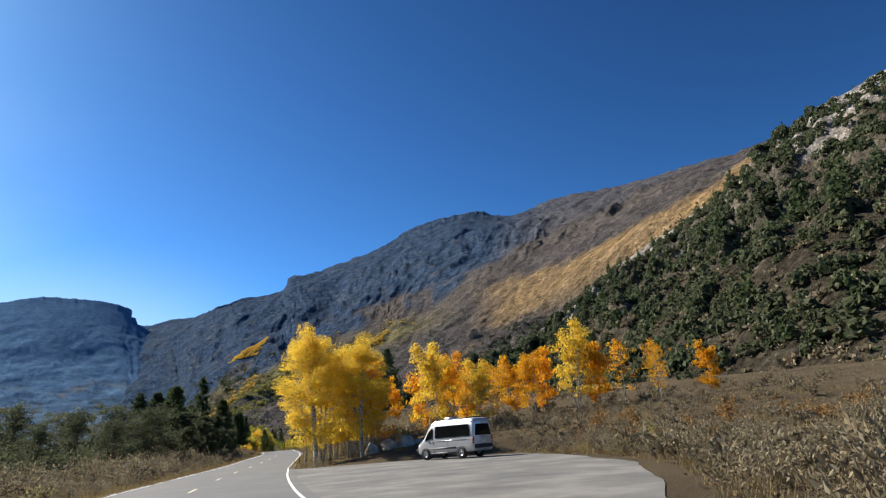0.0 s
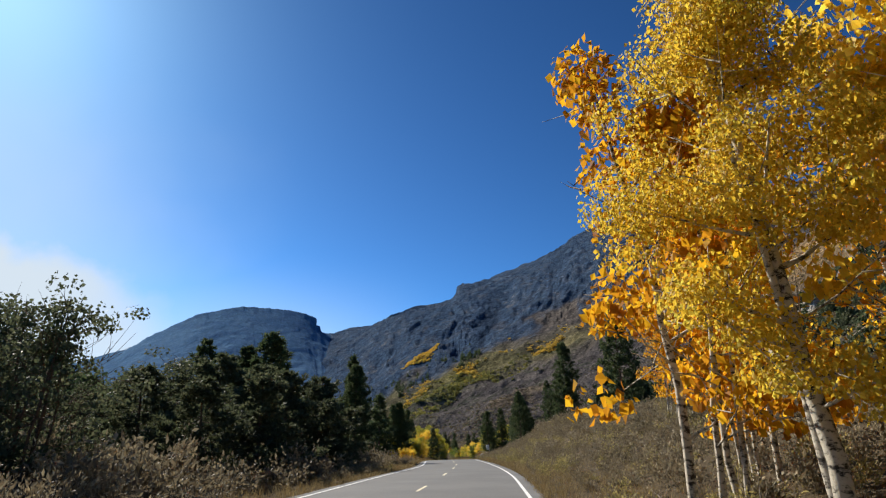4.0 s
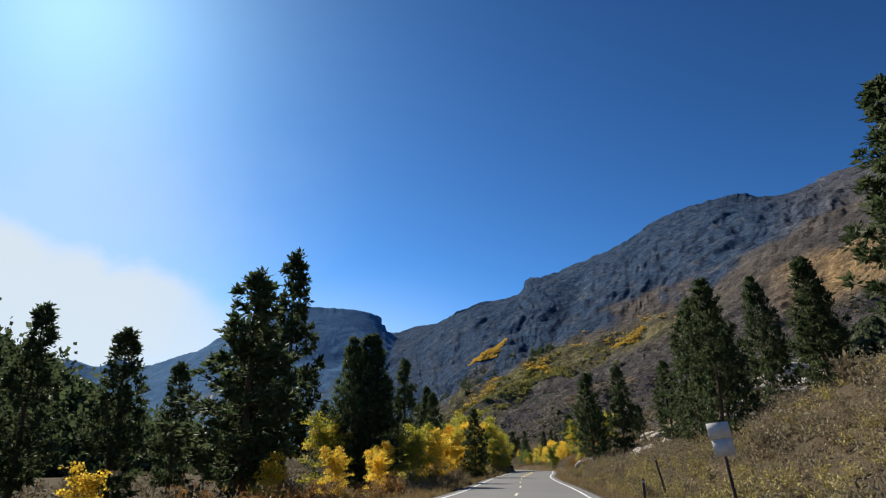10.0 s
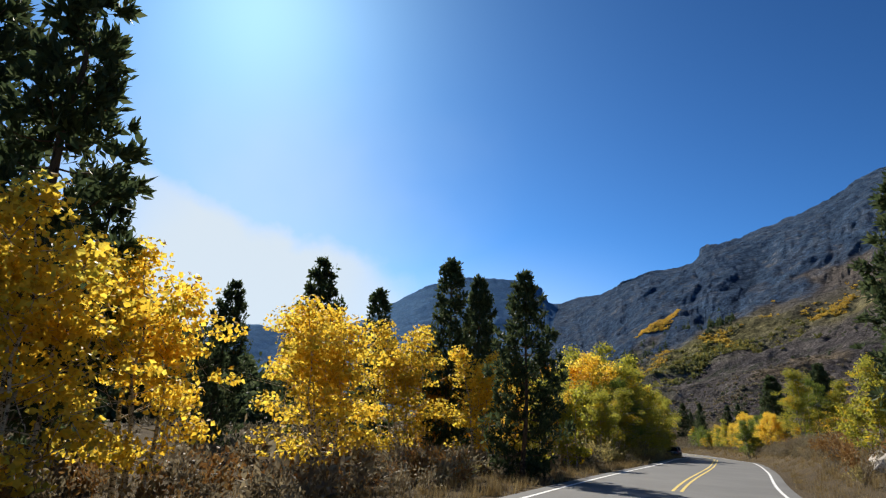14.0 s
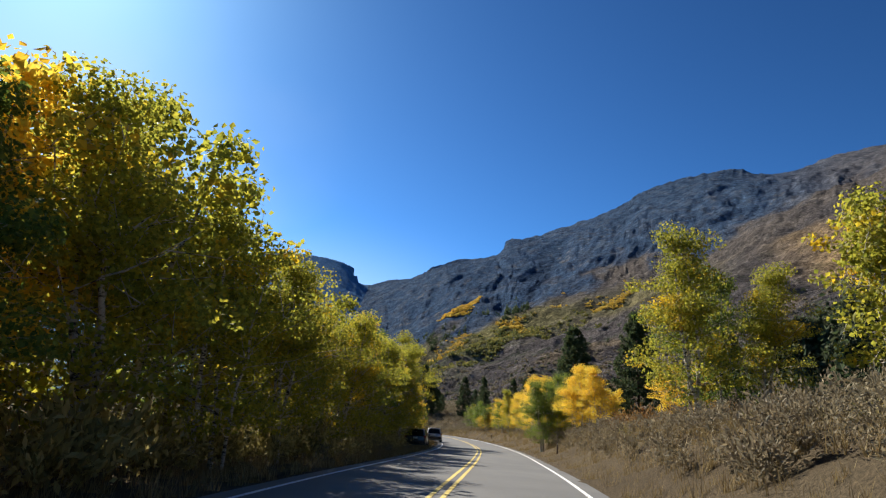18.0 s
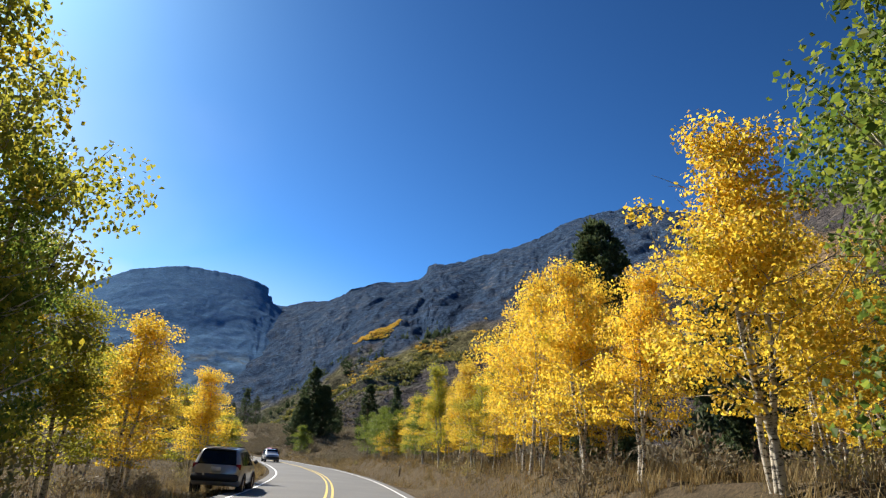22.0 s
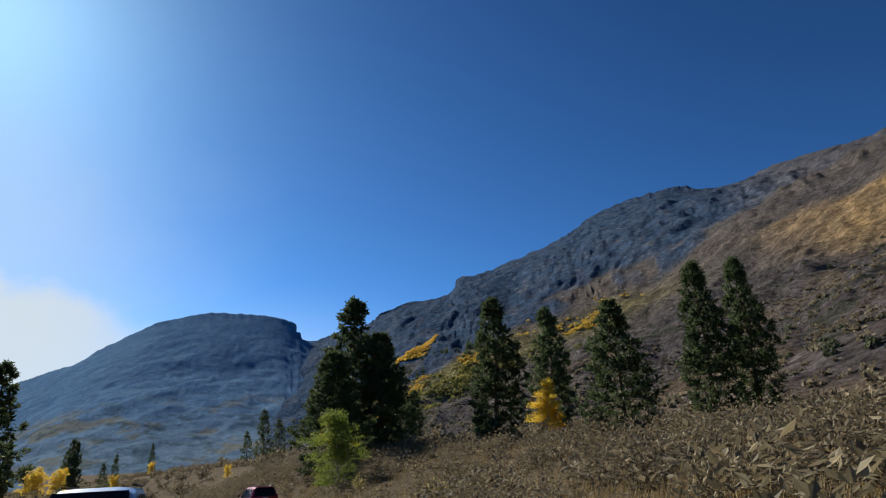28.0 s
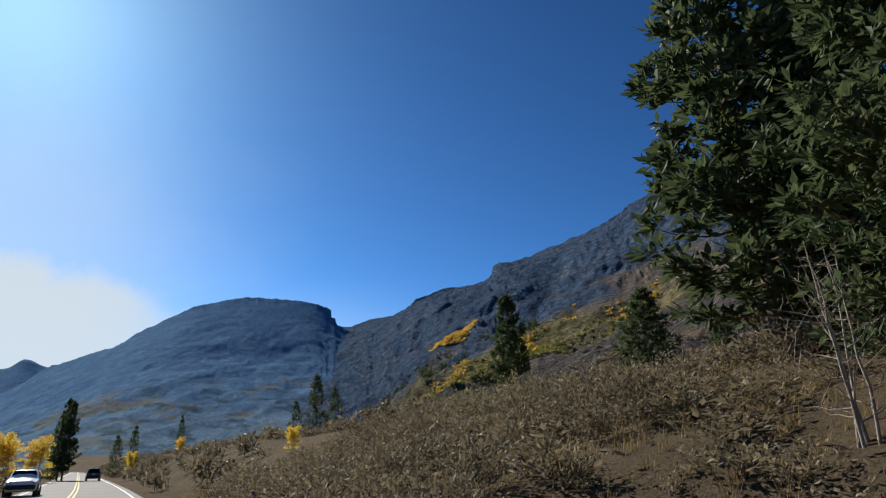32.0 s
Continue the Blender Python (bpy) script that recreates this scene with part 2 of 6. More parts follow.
def ground_material():
    m, t, b = material("dry_meadow_soil", 1.0, 0.02)
    co = coords(t)
    f = noise_of(t, 0.12, 8, co)
    g = noise_of(t, 2.5, 8, co, 0.7)
    col = mixed(t, g, ramp(t, f, [(0.3, (0.075, 0.057, 0.038)), (0.5, (0.115, 0.088, 0.057)), (0.7, (0.155, 0.122, 0.076))]), (0.065, 0.054, 0.038))
    t.links.new(col, b.inputs["Base Color"])
    fine = noise_of(t, 16, 6, co, 0.75)
    col = mixed(t, 1.0, col, ramp(t, fine, [(0.36, (0.55, 0.55, 0.55)), (0.5, (1.0, 1.0, 1.0)), (0.64, (1.5, 1.45, 1.35))]), "MULTIPLY")
    t.links.new(col, b.inputs["Base Color"])
    bump(t, b, fine, 0.9, 0.06)
    return m


GROUND = ground_material()


def asphalt_material(name, dark, light):
    m, t, b = material(name, 0.85, 0.35)
    co = coords(t)
    f = noise_of(t, 0.35, 6, co)
    g = noise_of(t, 60, 4, co, 0.8)
    col = mixed(t, g, ramp(t, f, [(0.36, dark), (0.52, tuple(0.5 * (a + b) for a, b in zip(dark, light))), (0.62, light)]), (0.15, 0.15, 0.145))
    t.links.new(col, b.inputs["Base Color"])
    bump(t, b, g, 0.4, 0.01)
    return m


ASPHALT = asphalt_material("worn_asphalt", (0.085, 0.084, 0.082), (0.14, 0.138, 0.13))
LOT = asphalt_material("dusty_asphalt", (0.055, 0.055, 0.053), (0.26, 0.245, 0.215))


def paint_material(name, colour):
    m, t, b = material(name, 0.7, 0.3)
    f = noise_of(t, 5, 8, coords(t), 0.75)
    t.links.new(ramp(t, f, [(0.36, tuple(c * 0.45 for c in colour)), (0.46, colour)]), b.inputs["Base Color"])
    return m


WHITE_LINE = paint_material("worn_white_line_paint", (0.74, 0.74, 0.72))
PALE_DASH = paint_material("faded_dash_paint", (0.70, 0.64, 0.46))
YELLOW_LINE = paint_material("worn_yellow_line_paint", (0.66, 0.50, 0.14))


def slope_material(name, scale=0.02, bump_distance=6.0, strength=0.8, lo=0.42, hi=1.5):
    """Mountain sides: base colours of the ground cover, with distance haze painted into the far ones, come from the
    sheet's own colour layer, broken up by rock grain.
    """
    m, t, b = material(name, 1.0, 0.0)
    at = t.nodes.new("ShaderNodeVertexColor")
    at.layer_name = "cover"
    co = coords(t)
    f = noise_of(t, scale, 10, co, 0.7)
    g = noise_of(t, scale * 11, 8, co, 0.75)
    k = ramp(t, f, [(0.32, (lo, lo, lo * 1.1)), (0.5, (0.95, 0.95, 0.95)), (0.68, (hi * 1.03, hi, hi * 0.95))])
    col = mixed(t, 1.0, at.outputs[0], k, "MULTIPLY")
    k2 = ramp(t, g, [(0.36, (1 - 0.85 * strength,) * 3), (0.5, (1.0, 1.0, 1.0)), (0.64, (1 + 0.75 * strength,) * 3)])
    col = mixed(t, 1.0, col, k2, "MULTIPLY")
    t.links.new(col, b.inputs["Base Color"])
    h = noise_of(t, scale * 3.4, 9, co, 0.78)
    k3 = ramp(t, h, [(0.40, (1 - 0.45 * strength,) * 3), (0.5, (1.0, 1.0, 1.0)), (0.58, (1 + 0.35 * strength,) * 3), (0.64, (1 + 1.1 * strength,) * 3)])
    t.links.new(mixed(t, 1.0, col, k3, "MULTIPLY"), b.inputs["Base Color"])
    bump(t, b, h, strength, bump_distance)
    return m


FAR_SLOPE = slope_material("mountain_side", 0.030, 16.0, 0.75, 0.55, 1.45)
# low contrast stands in for haze over the far mountains
HAZED_SLOPE = slope_material("hazed_mountain_side", 0.02, 10.0, 0.30, 0.80, 1.18)
NEAR_SLOPE = slope_material("hill_side", 0.05, 4.0, 0.8)



def granite_material():
    m, t, b = material("pale_granite", 0.9, 0.2)
    co = coords(t)
    f = noise_of(t, 1.6, 10, co, 0.7)
    g = noise_of(t, 18, 6, co, 0.75)
    col = mixed(t, 0.35, ramp(t, f, [(0.35, (0.16, 0.13, 0.10)), (0.5, (0.40, 0.36, 0.31)), (0.7, (0.56, 0.52, 0.46))]), ramp(t, g, [(0.4, (0.12, 0.10, 0.09)), (0.6, (0.6, 0.57, 0.52))]))
    t.links.new(col, b.inputs["Base Color"])
    bump(t, b, f, 0.8, 0.12)
    return m


GRANITE = granite_material()


def car_paint(name, colour, metal=0.3, rough=0.28, even=0.85):
    m, t, b = material(name, rough, 0.5)
    b.inputs["Metallic"].default_value = metal
    b.inputs["Coat Weight"].default_value = 0.6
    b.inputs["Coat Roughness"].default_value = 0.08
    f = noise_of(t, 3, 6, coords(t))
    t.links.new(ramp(t, f, [(0.35, tuple(c * even for c in colour)), (0.65, colour)]), b.inputs["Base Color"])
    return m


RED, SILVER, WHITE = car_paint("red_paint", (0.30, 0.012, 0.025)), car_paint("silver_paint", (0.36, 0.37, 0.38), 0.5), car_paint("white_paint", (0.76, 0.76, 0.75), 0.0)
DARKCAR, VANPAINT = car_paint("dark_grey_paint", (0.06, 0.065, 0.07)), car_paint("van_silver_paint", (0.50, 0.51, 0.53), 0.45, 0.34, 0.95)
GLASS = plain("tinted_glass", (0.012, 0.014, 0.016), 0.06, 0, 0.6, 0.1)
VANGREY = plain("grey_plastic_trim", (0.10, 0.10, 0.105), 0.55)
RUBBER = plain("tyre_rubber", (0.02, 0.02, 0.02), 0.85)
ALLOY = plain("alloy_metal", (0.45, 0.45, 0.46), 0.35, 0.8)
TRIM = plain("dark_plastic_trim", (0.03, 0.03, 0.032), 0.6)
TAIL = plain("red_lens", (0.20, 0.010, 0.010), 0.25)
LAMP = plain("clear_lens", (0.6, 0.6, 0.6), 0.12, 0.2)
PLATE = plain("pale_plate", (0.6, 0.6, 0.58), 0.5)
RUST = plain("brown_weathered_metal", (0.09, 0.06, 0.045), 0.8, 0, 0.3, 0.3)
WHITEPANEL = plain("white_painted_panel", (0.70, 0.70, 0.68), 0.6, 0, 0.3, 0.12)

# ---- meshes ----


def raw_mesh(name, verts, faces, mats, smooth=False, index=None):
    """A mesh from arrays: verts N x 3, faces M x 3 or M x 4."""
    verts, faces = np.asarray(verts, np.float32), np.asarray(faces, np.int32)
    me = bpy.data.meshes.new(name)
    me.vertices.add(len(verts))
    me.vertices.foreach_set("co", verts.ravel())
    k = faces.shape[1]
    me.loops.add(faces.size)
    me.loops.foreach_set("vertex_index", faces.ravel())
    me.polygons.add(len(faces))
    me.polygons.foreach_set("loop_start", np.arange(0, faces.size, k, dtype=np.int32))
    me.polygons.foreach_set("use_smooth", np.full(len(faces), smooth))
    for mat in mats:
        me.materials.append(mat)
    if index is not None:
        me.polygons.foreach_set("material_index", np.asarray(index, np.int32))
    me.update(calc_edges=True)
    me.validate()
    return me


def piece(name, me, parent=None, label=""):
    ob = new(name, me)
    ob.parent = parent
    return tagged(ob, label)


def part(name, bm, mat, parent, label="", smooth=False):
    """Links a bmesh as one mesh object under a thing or under a part."""
    me = bpy.data.meshes.new(name)
    bm.to_mesh(me)
    bm.free()
    me.materials.append(mat)
    if smooth:
        me.shade_smooth()
    return piece(name, me, parent, label)


def grid_faces(nu, nv):
    i = np.arange(nu - 1)[:, None] * nv + np.arange(nv - 1)[None]
    return np.stack([i, i + nv, i + nv + 1, i + 1], -1).reshape(-1, 4)


def curve_of(points, n):
    """Catmull-Rom through points, n samples at even parameter steps."""
    p = np.asarray(points, float)
    p = np.vstack([2 * p[0] - p[1], p, 2 * p[-1] - p[-2]])
    u = np.linspace(0, len(p) - 3 - 1e-6, n)
    i = u.astype(int)
    f = (u - i)[:, None]
    a, b, c, d = p[i], p[i + 1], p[i + 2], p[i + 3]
    return 0.5 * (2 * b + (c - a) * f + (2 * a - 5 * b + 4 * c - d) * f**2 + (3 * b - a - 3 * c + d) * f**3)


def fbm(x, y, scale, octaves=5, seed=0, gain=0.5):
    """Value noise on arrays, about -1 to 1."""
    out, amp, tot = 0.0, 1.0, 0.0
    x, y = np.asarray(x, float) / scale + 13.7 * seed, np.asarray(y, float) / scale - 7.3 * seed
    for o in range(octaves):
        xi, yi = np.floor(x).astype(np.int64), np.floor(y).astype(np.int64)
        fx, fy = x - xi, y - yi
        fx, fy = fx * fx * (3 - 2 * fx), fy * fy * (3 - 2 * fy)

        def h(a, b):
            k = (a * 374761393 + b * 668265263 + (seed * 31 + o) * 974711) & 0x7FFFFFFF
            k = ((k ^ (k >> 13)) * 1274126177) & 0x7FFFFFFF
            return ((k ^ (k >> 16)) & 0xFFFF) / 32767.5 - 1
        v = (h(xi, yi) * (1 - fx) + h(xi + 1, yi) * fx) * (1 - fy) + (h(xi, yi + 1) * (1 - fx) + h(xi + 1, yi + 1) * fx) * fy
        out, tot = out + amp * v, tot + amp
        amp, x, y = amp * gain, x * 2.03 + 5.1, y * 2.03 + 1.7
    return out / tot


def ease(v, a, b):
    t = np.clip((v - a) / (b - a), 0, 1)
    return t * t * (3 - 2 * t)


# ---- road line and ground ----
ROAD_POINTS = [(-31, -165, -1), (-16.5, -80, -0.4), (-2.5, 0.2, 0.05), (2.0, 26.7, 0.09), (7.7, 52.5, 0.10), (14.3, 76.8, 0.33), (20.9, 100.4, 0.80),
               (26.6, 123.5, 1.13), (30.9, 145.8, 1.51), (35.9, 167.0, 1.60), (40.9, 188.4, 1.44), (45.2, 209.3, 1.35), (49.7, 229.5, 1.31),
               (54.8, 248.1, 1.41), (59.3, 266.4, 1.46), (63.5, 285.0, 1.20), (67.4, 304.6, 0.94), (70.3, 325.1, 0.80), (71.8, 346.2, 0.77),
               (71.4, 366.4, 0.80), (70.2, 385.9, 0.73), (67.2, 403.7, 0.85), (61.5, 420.7, 1.0), (49.5, 458.3, 1.6), (22.5, 529, 3.1), (-46, 705, 6.8), (-115, 880, 10.5)]
ROAD = curve_of(ROAD_POINTS, 1300)
_seg = np.r_[0, np.cumsum(np.hypot(*np.diff(ROAD[:, :2], axis=0).T))]
ROAD = np.stack([np.interp(np.arange(0, _seg[-1], 1.0), _seg, ROAD[:, k]) for k in range(3)], 1)
_tan = np.gradient(ROAD[:, :2], axis=0)
_tan /= np.linalg.norm(_tan, axis=1)[:, None]
SIDE = np.stack([_tan[:, 1], -_tan[:, 0]], 1)           # to the right
S0 = int(np.argmin(np.hypot(ROAD[:, 0] + 2.5, ROAD[:, 1])))   # chainage of the start of the drive


def road_frame(x, y):
    """Index of the nearest metre of road, and the distance to its right."""
    x, y = np.atleast_1d(x).astype(float), np.atleast_1d(y).astype(float)
    k = np.zeros(len(x), int)
    for a in range(0, len(x), 4000):
        q = (x[a:a + 4000, None] - ROAD[None, ::4, 0])**2 + (y[a:a + 4000, None] - ROAD[None, ::4, 1])**2
        k[a:a + 4000] = q.argmin(1) * 4
    d = ((x - ROAD[k, 0]) * SIDE[k, 0] + (y - ROAD[k, 1]) * SIDE[k, 1])
    k = np.clip(k + np.round((x - ROAD[k, 0]) * _tan[k, 0] + (y - ROAD[k, 1]) * _tan[k, 1]).astype(int), 0, len(ROAD) - 1)
    far = np.hypot(x - ROAD[k, 0], y - ROAD[k, 1])
    return k, np.sign(d) * far


# chainage from the start, the rise of the right bank 20 m out, the rise of the left ground 20 m out
BANK = [(-200, 1, 0.5), (0, 0.6, 0.6), (55, 1.2, 1.0), (90, 3.0, 1.5), (120, 4.5, 0.5), (165, 6.5, -1.0), (192, 6.0, -1.0), (206, 4.4, -1.0), (235, 3.8, -0.5), (262, 3.4, 0), (285, 2.4, 0), (305, 1.4, 0), (320, 0.8, 0),
        (370, 0.8, 0), (400, 2.0, 0), (440, 4.0, 0), (520, 5.0, 0), (1000, 5, 0)]


def ground_z(x, y):
    x, y = np.atleast_1d(x).astype(float), np.atleast_1d(y).astype(float)
    k, d = road_frame(x, y)
    s = k - S0
    b = np.array(BANK, float)
    right, left = np.interp(s, b[:, 0], b[:, 1]), np.interp(s, b[:, 0], b[:, 2])
    bench = np.interp(s, [195, 240, 265, 290, 306, 372, 395, 430, 500], [0, 1.0, 1.7, 1.8, 1.7, 1.6, 0.9, 0.55, 0])
    lot = ease(s, -60, -30) * (1 - ease(s, 48, 54))         # the turnout is level ground on the right
    e = np.abs(d)
    start = np.where(d > 0, 5.0 + 19 * lot, 5.0)
    up = ease(e, start, start + 16)
    z = ROAD[k, 2] + np.where(d > 0, right, left) * up + np.where(d > 0, np.minimum(np.maximum(e - start - 18, 0), 300) * 0.06, 0)
    z += np.where(d > 0, bench, 0) * ease(e, 4.2, 6.8)
    z += np.where(d > 0, 6.2, 0) * np.exp(-(((s - 236) / 24.0) ** 2)) * ease(e, 12, 34) * (1 - ease(e, 60, 120))      # the scree knoll
    rough = ease(e, start - 0.5, start + 6)
    z += rough * (0.35 * fbm(x, y, 14, 4, 1) + 0.12 * fbm(x, y, 2.5, 3, 2)) - 0.05 - 0.12 * ease(e, 3.9, 5.0) * (1 - lot * (d > 0))
    pad = np.where(d > 0, ease(s, 417, 423) * (1 - ease(s, 437, 443)) * (1 - ease(e, 8.2, 11.5)) * ease(e, 3.5, 4.5), 0)        # where the red car stands
    z = z * (1 - pad) + (ROAD[k, 2] - 0.02) * pad
    return z + ease(e, 400, 2500) * 10 * fbm(x, y, 600, 3, 3)


def spread(lo, a, b, hi, step, growth):
    """Grid lines: even between a and b, then ever wider apart."""
    out = list(np.arange(a, b + step, step))
    w, v = step, out[-1]
    while v < hi:
        w *= growth
        v += w
        out.append(v)
    w, v = step, a
    while v > lo:
        w *= growth
        v -= w
        out.insert(0, v)
    return np.array(out)


gx, gy = spread(-4500, -20, 130, 4500, 1.5, 1.12), spread(-4500, -40, 520, 4500, 1.6, 1.12)
GX, GY = (a.ravel() for a in np.meshgrid(gx, gy, indexing="ij"))
ground = new("ground", raw_mesh("ground", np.stack([GX, GY, ground_z(GX, GY)], 1), grid_faces(len(gx), len(gy))[:, ::-1], [GROUND], True))
tagged(ground, "dry brown meadow soil with sparse pale grass", "ground", kind="structure")


# chainage and reach of the turnout from the centre line
LOT_EDGE = ([-62, -8, 3, 12, 15, 22, 31, 43, 49, 53], [3.8, 3.8, 5.2, 10.6, 12.9, 16.7, 19.1, 20.5, 17.5, 4.2])


def half_width(s):
    return np.interp(s, [-170, 50, 100, 125], [4.15, 4.15, 3.7, 3.25])


def strip(name, s_from, s_to, d_from, d_to, lift, mat, step=1, across=2, thick=0.0):
    ks = np.arange(s_from + S0, s_to + S0 + 1, step)
    ks = ks[(ks >= 0) & (ks < len(ROAD))]
    # d_from and d_to are metres, or (edges, metres) counted from the painted edge
    e = half_width(ks - S0)[:, None]
    a, b = (np.full_like(e, d) if isinstance(d, (int, float)) else e * d[0] + d[1] for d in (d_from, d_to))
    ds = a + (b - a) * np.linspace(0, 1, across)[None]
    P = ROAD[ks][:, None, :] + np.concatenate([SIDE[ks][:, None, :] * ds[..., None], np.zeros((len(ks), across, 1))], 2)
    P[:, :, 2] += lift - 0.012 * np.abs(ds)
    f = grid_faces(len(ks), across)
    return raw_mesh(name, P.reshape(-1, 3), f[:, ::-1], [mat], True)


road = tagged(new("road", strip("road", -170, 900, (-1, -0.5), (1, 0.5), 0.05, ASPHALT, 2, 7)), "worn grey two-lane asphalt road", "road", kind="structure")
for side in (-1, 1):
    piece("edge_line", strip("edge_line", -170, 900, (side, -0.06), (side, 0.06), 0.056, WHITE_LINE, 2), road, "solid white edge line")
for s in range(-150, 232, 12):
    piece("centre_line_dash", strip("centre_line_dash", s, s + 3, -0.06, 0.06, 0.057, PALE_DASH), road, "short faded pale dash")
for d in (-0.13, 0.13):
    piece("centre_line", strip("centre_line", 232, 900, d - 0.05, d + 0.05, 0.057, YELLOW_LINE, 2), road, "solid yellow centre line")


def at(s, d):
    """The place d metres to the right of the road's centre line, s metres along the drive."""
    k = int(np.clip(s + S0, 0, len(ROAD) - 1))
    p = ROAD[k, :2] + SIDE[k] * d + _tan[k] * (s + S0 - int(s + S0))
    return float(p[0]), float(p[1])


# ---- mountains ----


def softened(rows, sigma):
    """Smooths a line of points along its length; its ends stay."""
    n = len(rows)
    k = np.exp(-0.5 * (np.arange(-3 * sigma, 3 * sigma + 1) / sigma) ** 2)
    pad = np.concatenate([2 * rows[:1] - rows[1:3 * sigma + 1][::-1], rows, 2 * rows[-1:] - rows[-3 * sigma - 1:-1][::-1]])
    return np.stack([np.convolve(pad[:, i], k / k.sum(), "valid") for i in range(3)], 1)[:n]


def slope(name, lines, nu, nv, rough, cover, mat, label, seed, back=None, crest_rough=0.0, scale=180.0, rib=0.0, rib_width=110.0, rib_zone=1.0, block=0.0, soft=45, even=False):
    """A mountain side hung between a crest, lines below it and a foot, with ribs and gullies down its face, and its far side behind the crest."""
    cs = [curve_of(l, nu) for l in lines]
    if even:        # samples evenly far apart along the crest
        run = np.r_[0, np.cumsum(np.linalg.norm(np.diff(cs[0], axis=0), axis=1))]
        cs = [np.stack([np.interp(np.linspace(0, run[-1], nu), run, c[:, i]) for i in range(3)], 1) for c in cs]
    crest = cs[0]
    cs[0] = softened(crest, max(3, nu // soft))
    P = np.stack([curve_of([c[i] for c in cs], nv) for i in range(nu)])
    v = np.linspace(0, 1, nv)
    P += (crest - cs[0])[:, None, :] * np.exp(-v / 0.035)[None, :, None]      # steps of the crest die out below it
    U, V = np.meshgrid(np.linspace(0, 1, nu), v, indexing="ij")
    away = P[:, 0, :] - P[:, -1, :]
    away[:, 2] = 0
    away /= np.linalg.norm(away, axis=1)[:, None]
    n = fbm(P[..., 0], P[..., 1], scale, 6, seed, 0.55)
    ridge = 1 - 2 * np.abs(fbm(P[..., 0], P[..., 1], scale * 0.7, 5, seed + 5, 0.55))
    w = np.sin(np.pi * np.clip(V, 0, 1)) ** 0.7
    along = np.r_[0, np.cumsum(np.linalg.norm(np.diff(cs[0], axis=0), axis=1))][:, None] + 0 * V
    down = np.linalg.norm(P - P[:, :1], axis=2)
    P[..., 2] += rough * w * (n + 0.6 * (ridge - 0.5))
    gully = np.zeros_like(V)
    if rib:
        bend = rib_width * 0.55 * fbm(P[..., 0], P[..., 1], rib_width * 2.2, 3, seed + 30)
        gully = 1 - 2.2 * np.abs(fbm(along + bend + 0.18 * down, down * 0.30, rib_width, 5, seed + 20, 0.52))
        lump = fbm(along + 0.6 * bend, down * 0.8, rib_width * 0.30, 4, seed + 21, 0.6)
        zone = np.clip(np.sin(np.pi * np.clip(V / rib_zone, 0, 1)) ** 0.6 + 0.16 * ease(V, 0.02, 0.2) * (1 - ease(V, 0.8, 1.0)), 0, 1)
        P[..., 2] += zone * (rib * (gully - 0.35) + block * lump)
        P[..., :2] -= (away[:, None, :2] * (zone * (0.7 * rib * (gully - 0.35) + 0.9 * block * lump))[..., None])
    P[..., 2] += crest_rough * fbm(along, 0 * along, 34, 4, seed + 9, 0.6) * np.exp(-V / 0.03)
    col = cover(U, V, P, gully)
    far = back or ((60, 25), (250, 160), (600, 420))
    far = [P[:, 0] + away * k + np.array([0, 0, -h]) for k, h in far]
    full = np.concatenate([np.stack(far[::-1], 1), P], 1)
    cols = np.concatenate([np.repeat(col[:, :1], len(far), 1), col], 1)
    me = raw_mesh(name, full.reshape(-1, 3), grid_faces(nu, nv + len(far)), [mat], True)
    la = me.color_attributes.new("cover", "FLOAT_COLOR", "POINT")
    la.data.foreach_set("color", np.c_[cols.reshape(-1, 3), np.ones(cols.shape[0] * cols.shape[1])].astype(np.float32).ravel())
    ob = tagged(new(name, me), label, "mountain", kind="structure")
    return ob, P


def lay(*pairs):
    """Blends base colours one over another: (colour, weight array)."""
    out = None
    for c, w in pairs:
        c = np.array(c, float)
        out = np.broadcast_to(c, (*np.shape(w), 3)).copy() if out is None else out * (1 - w[..., None]) + c * w[..., None]
    return out


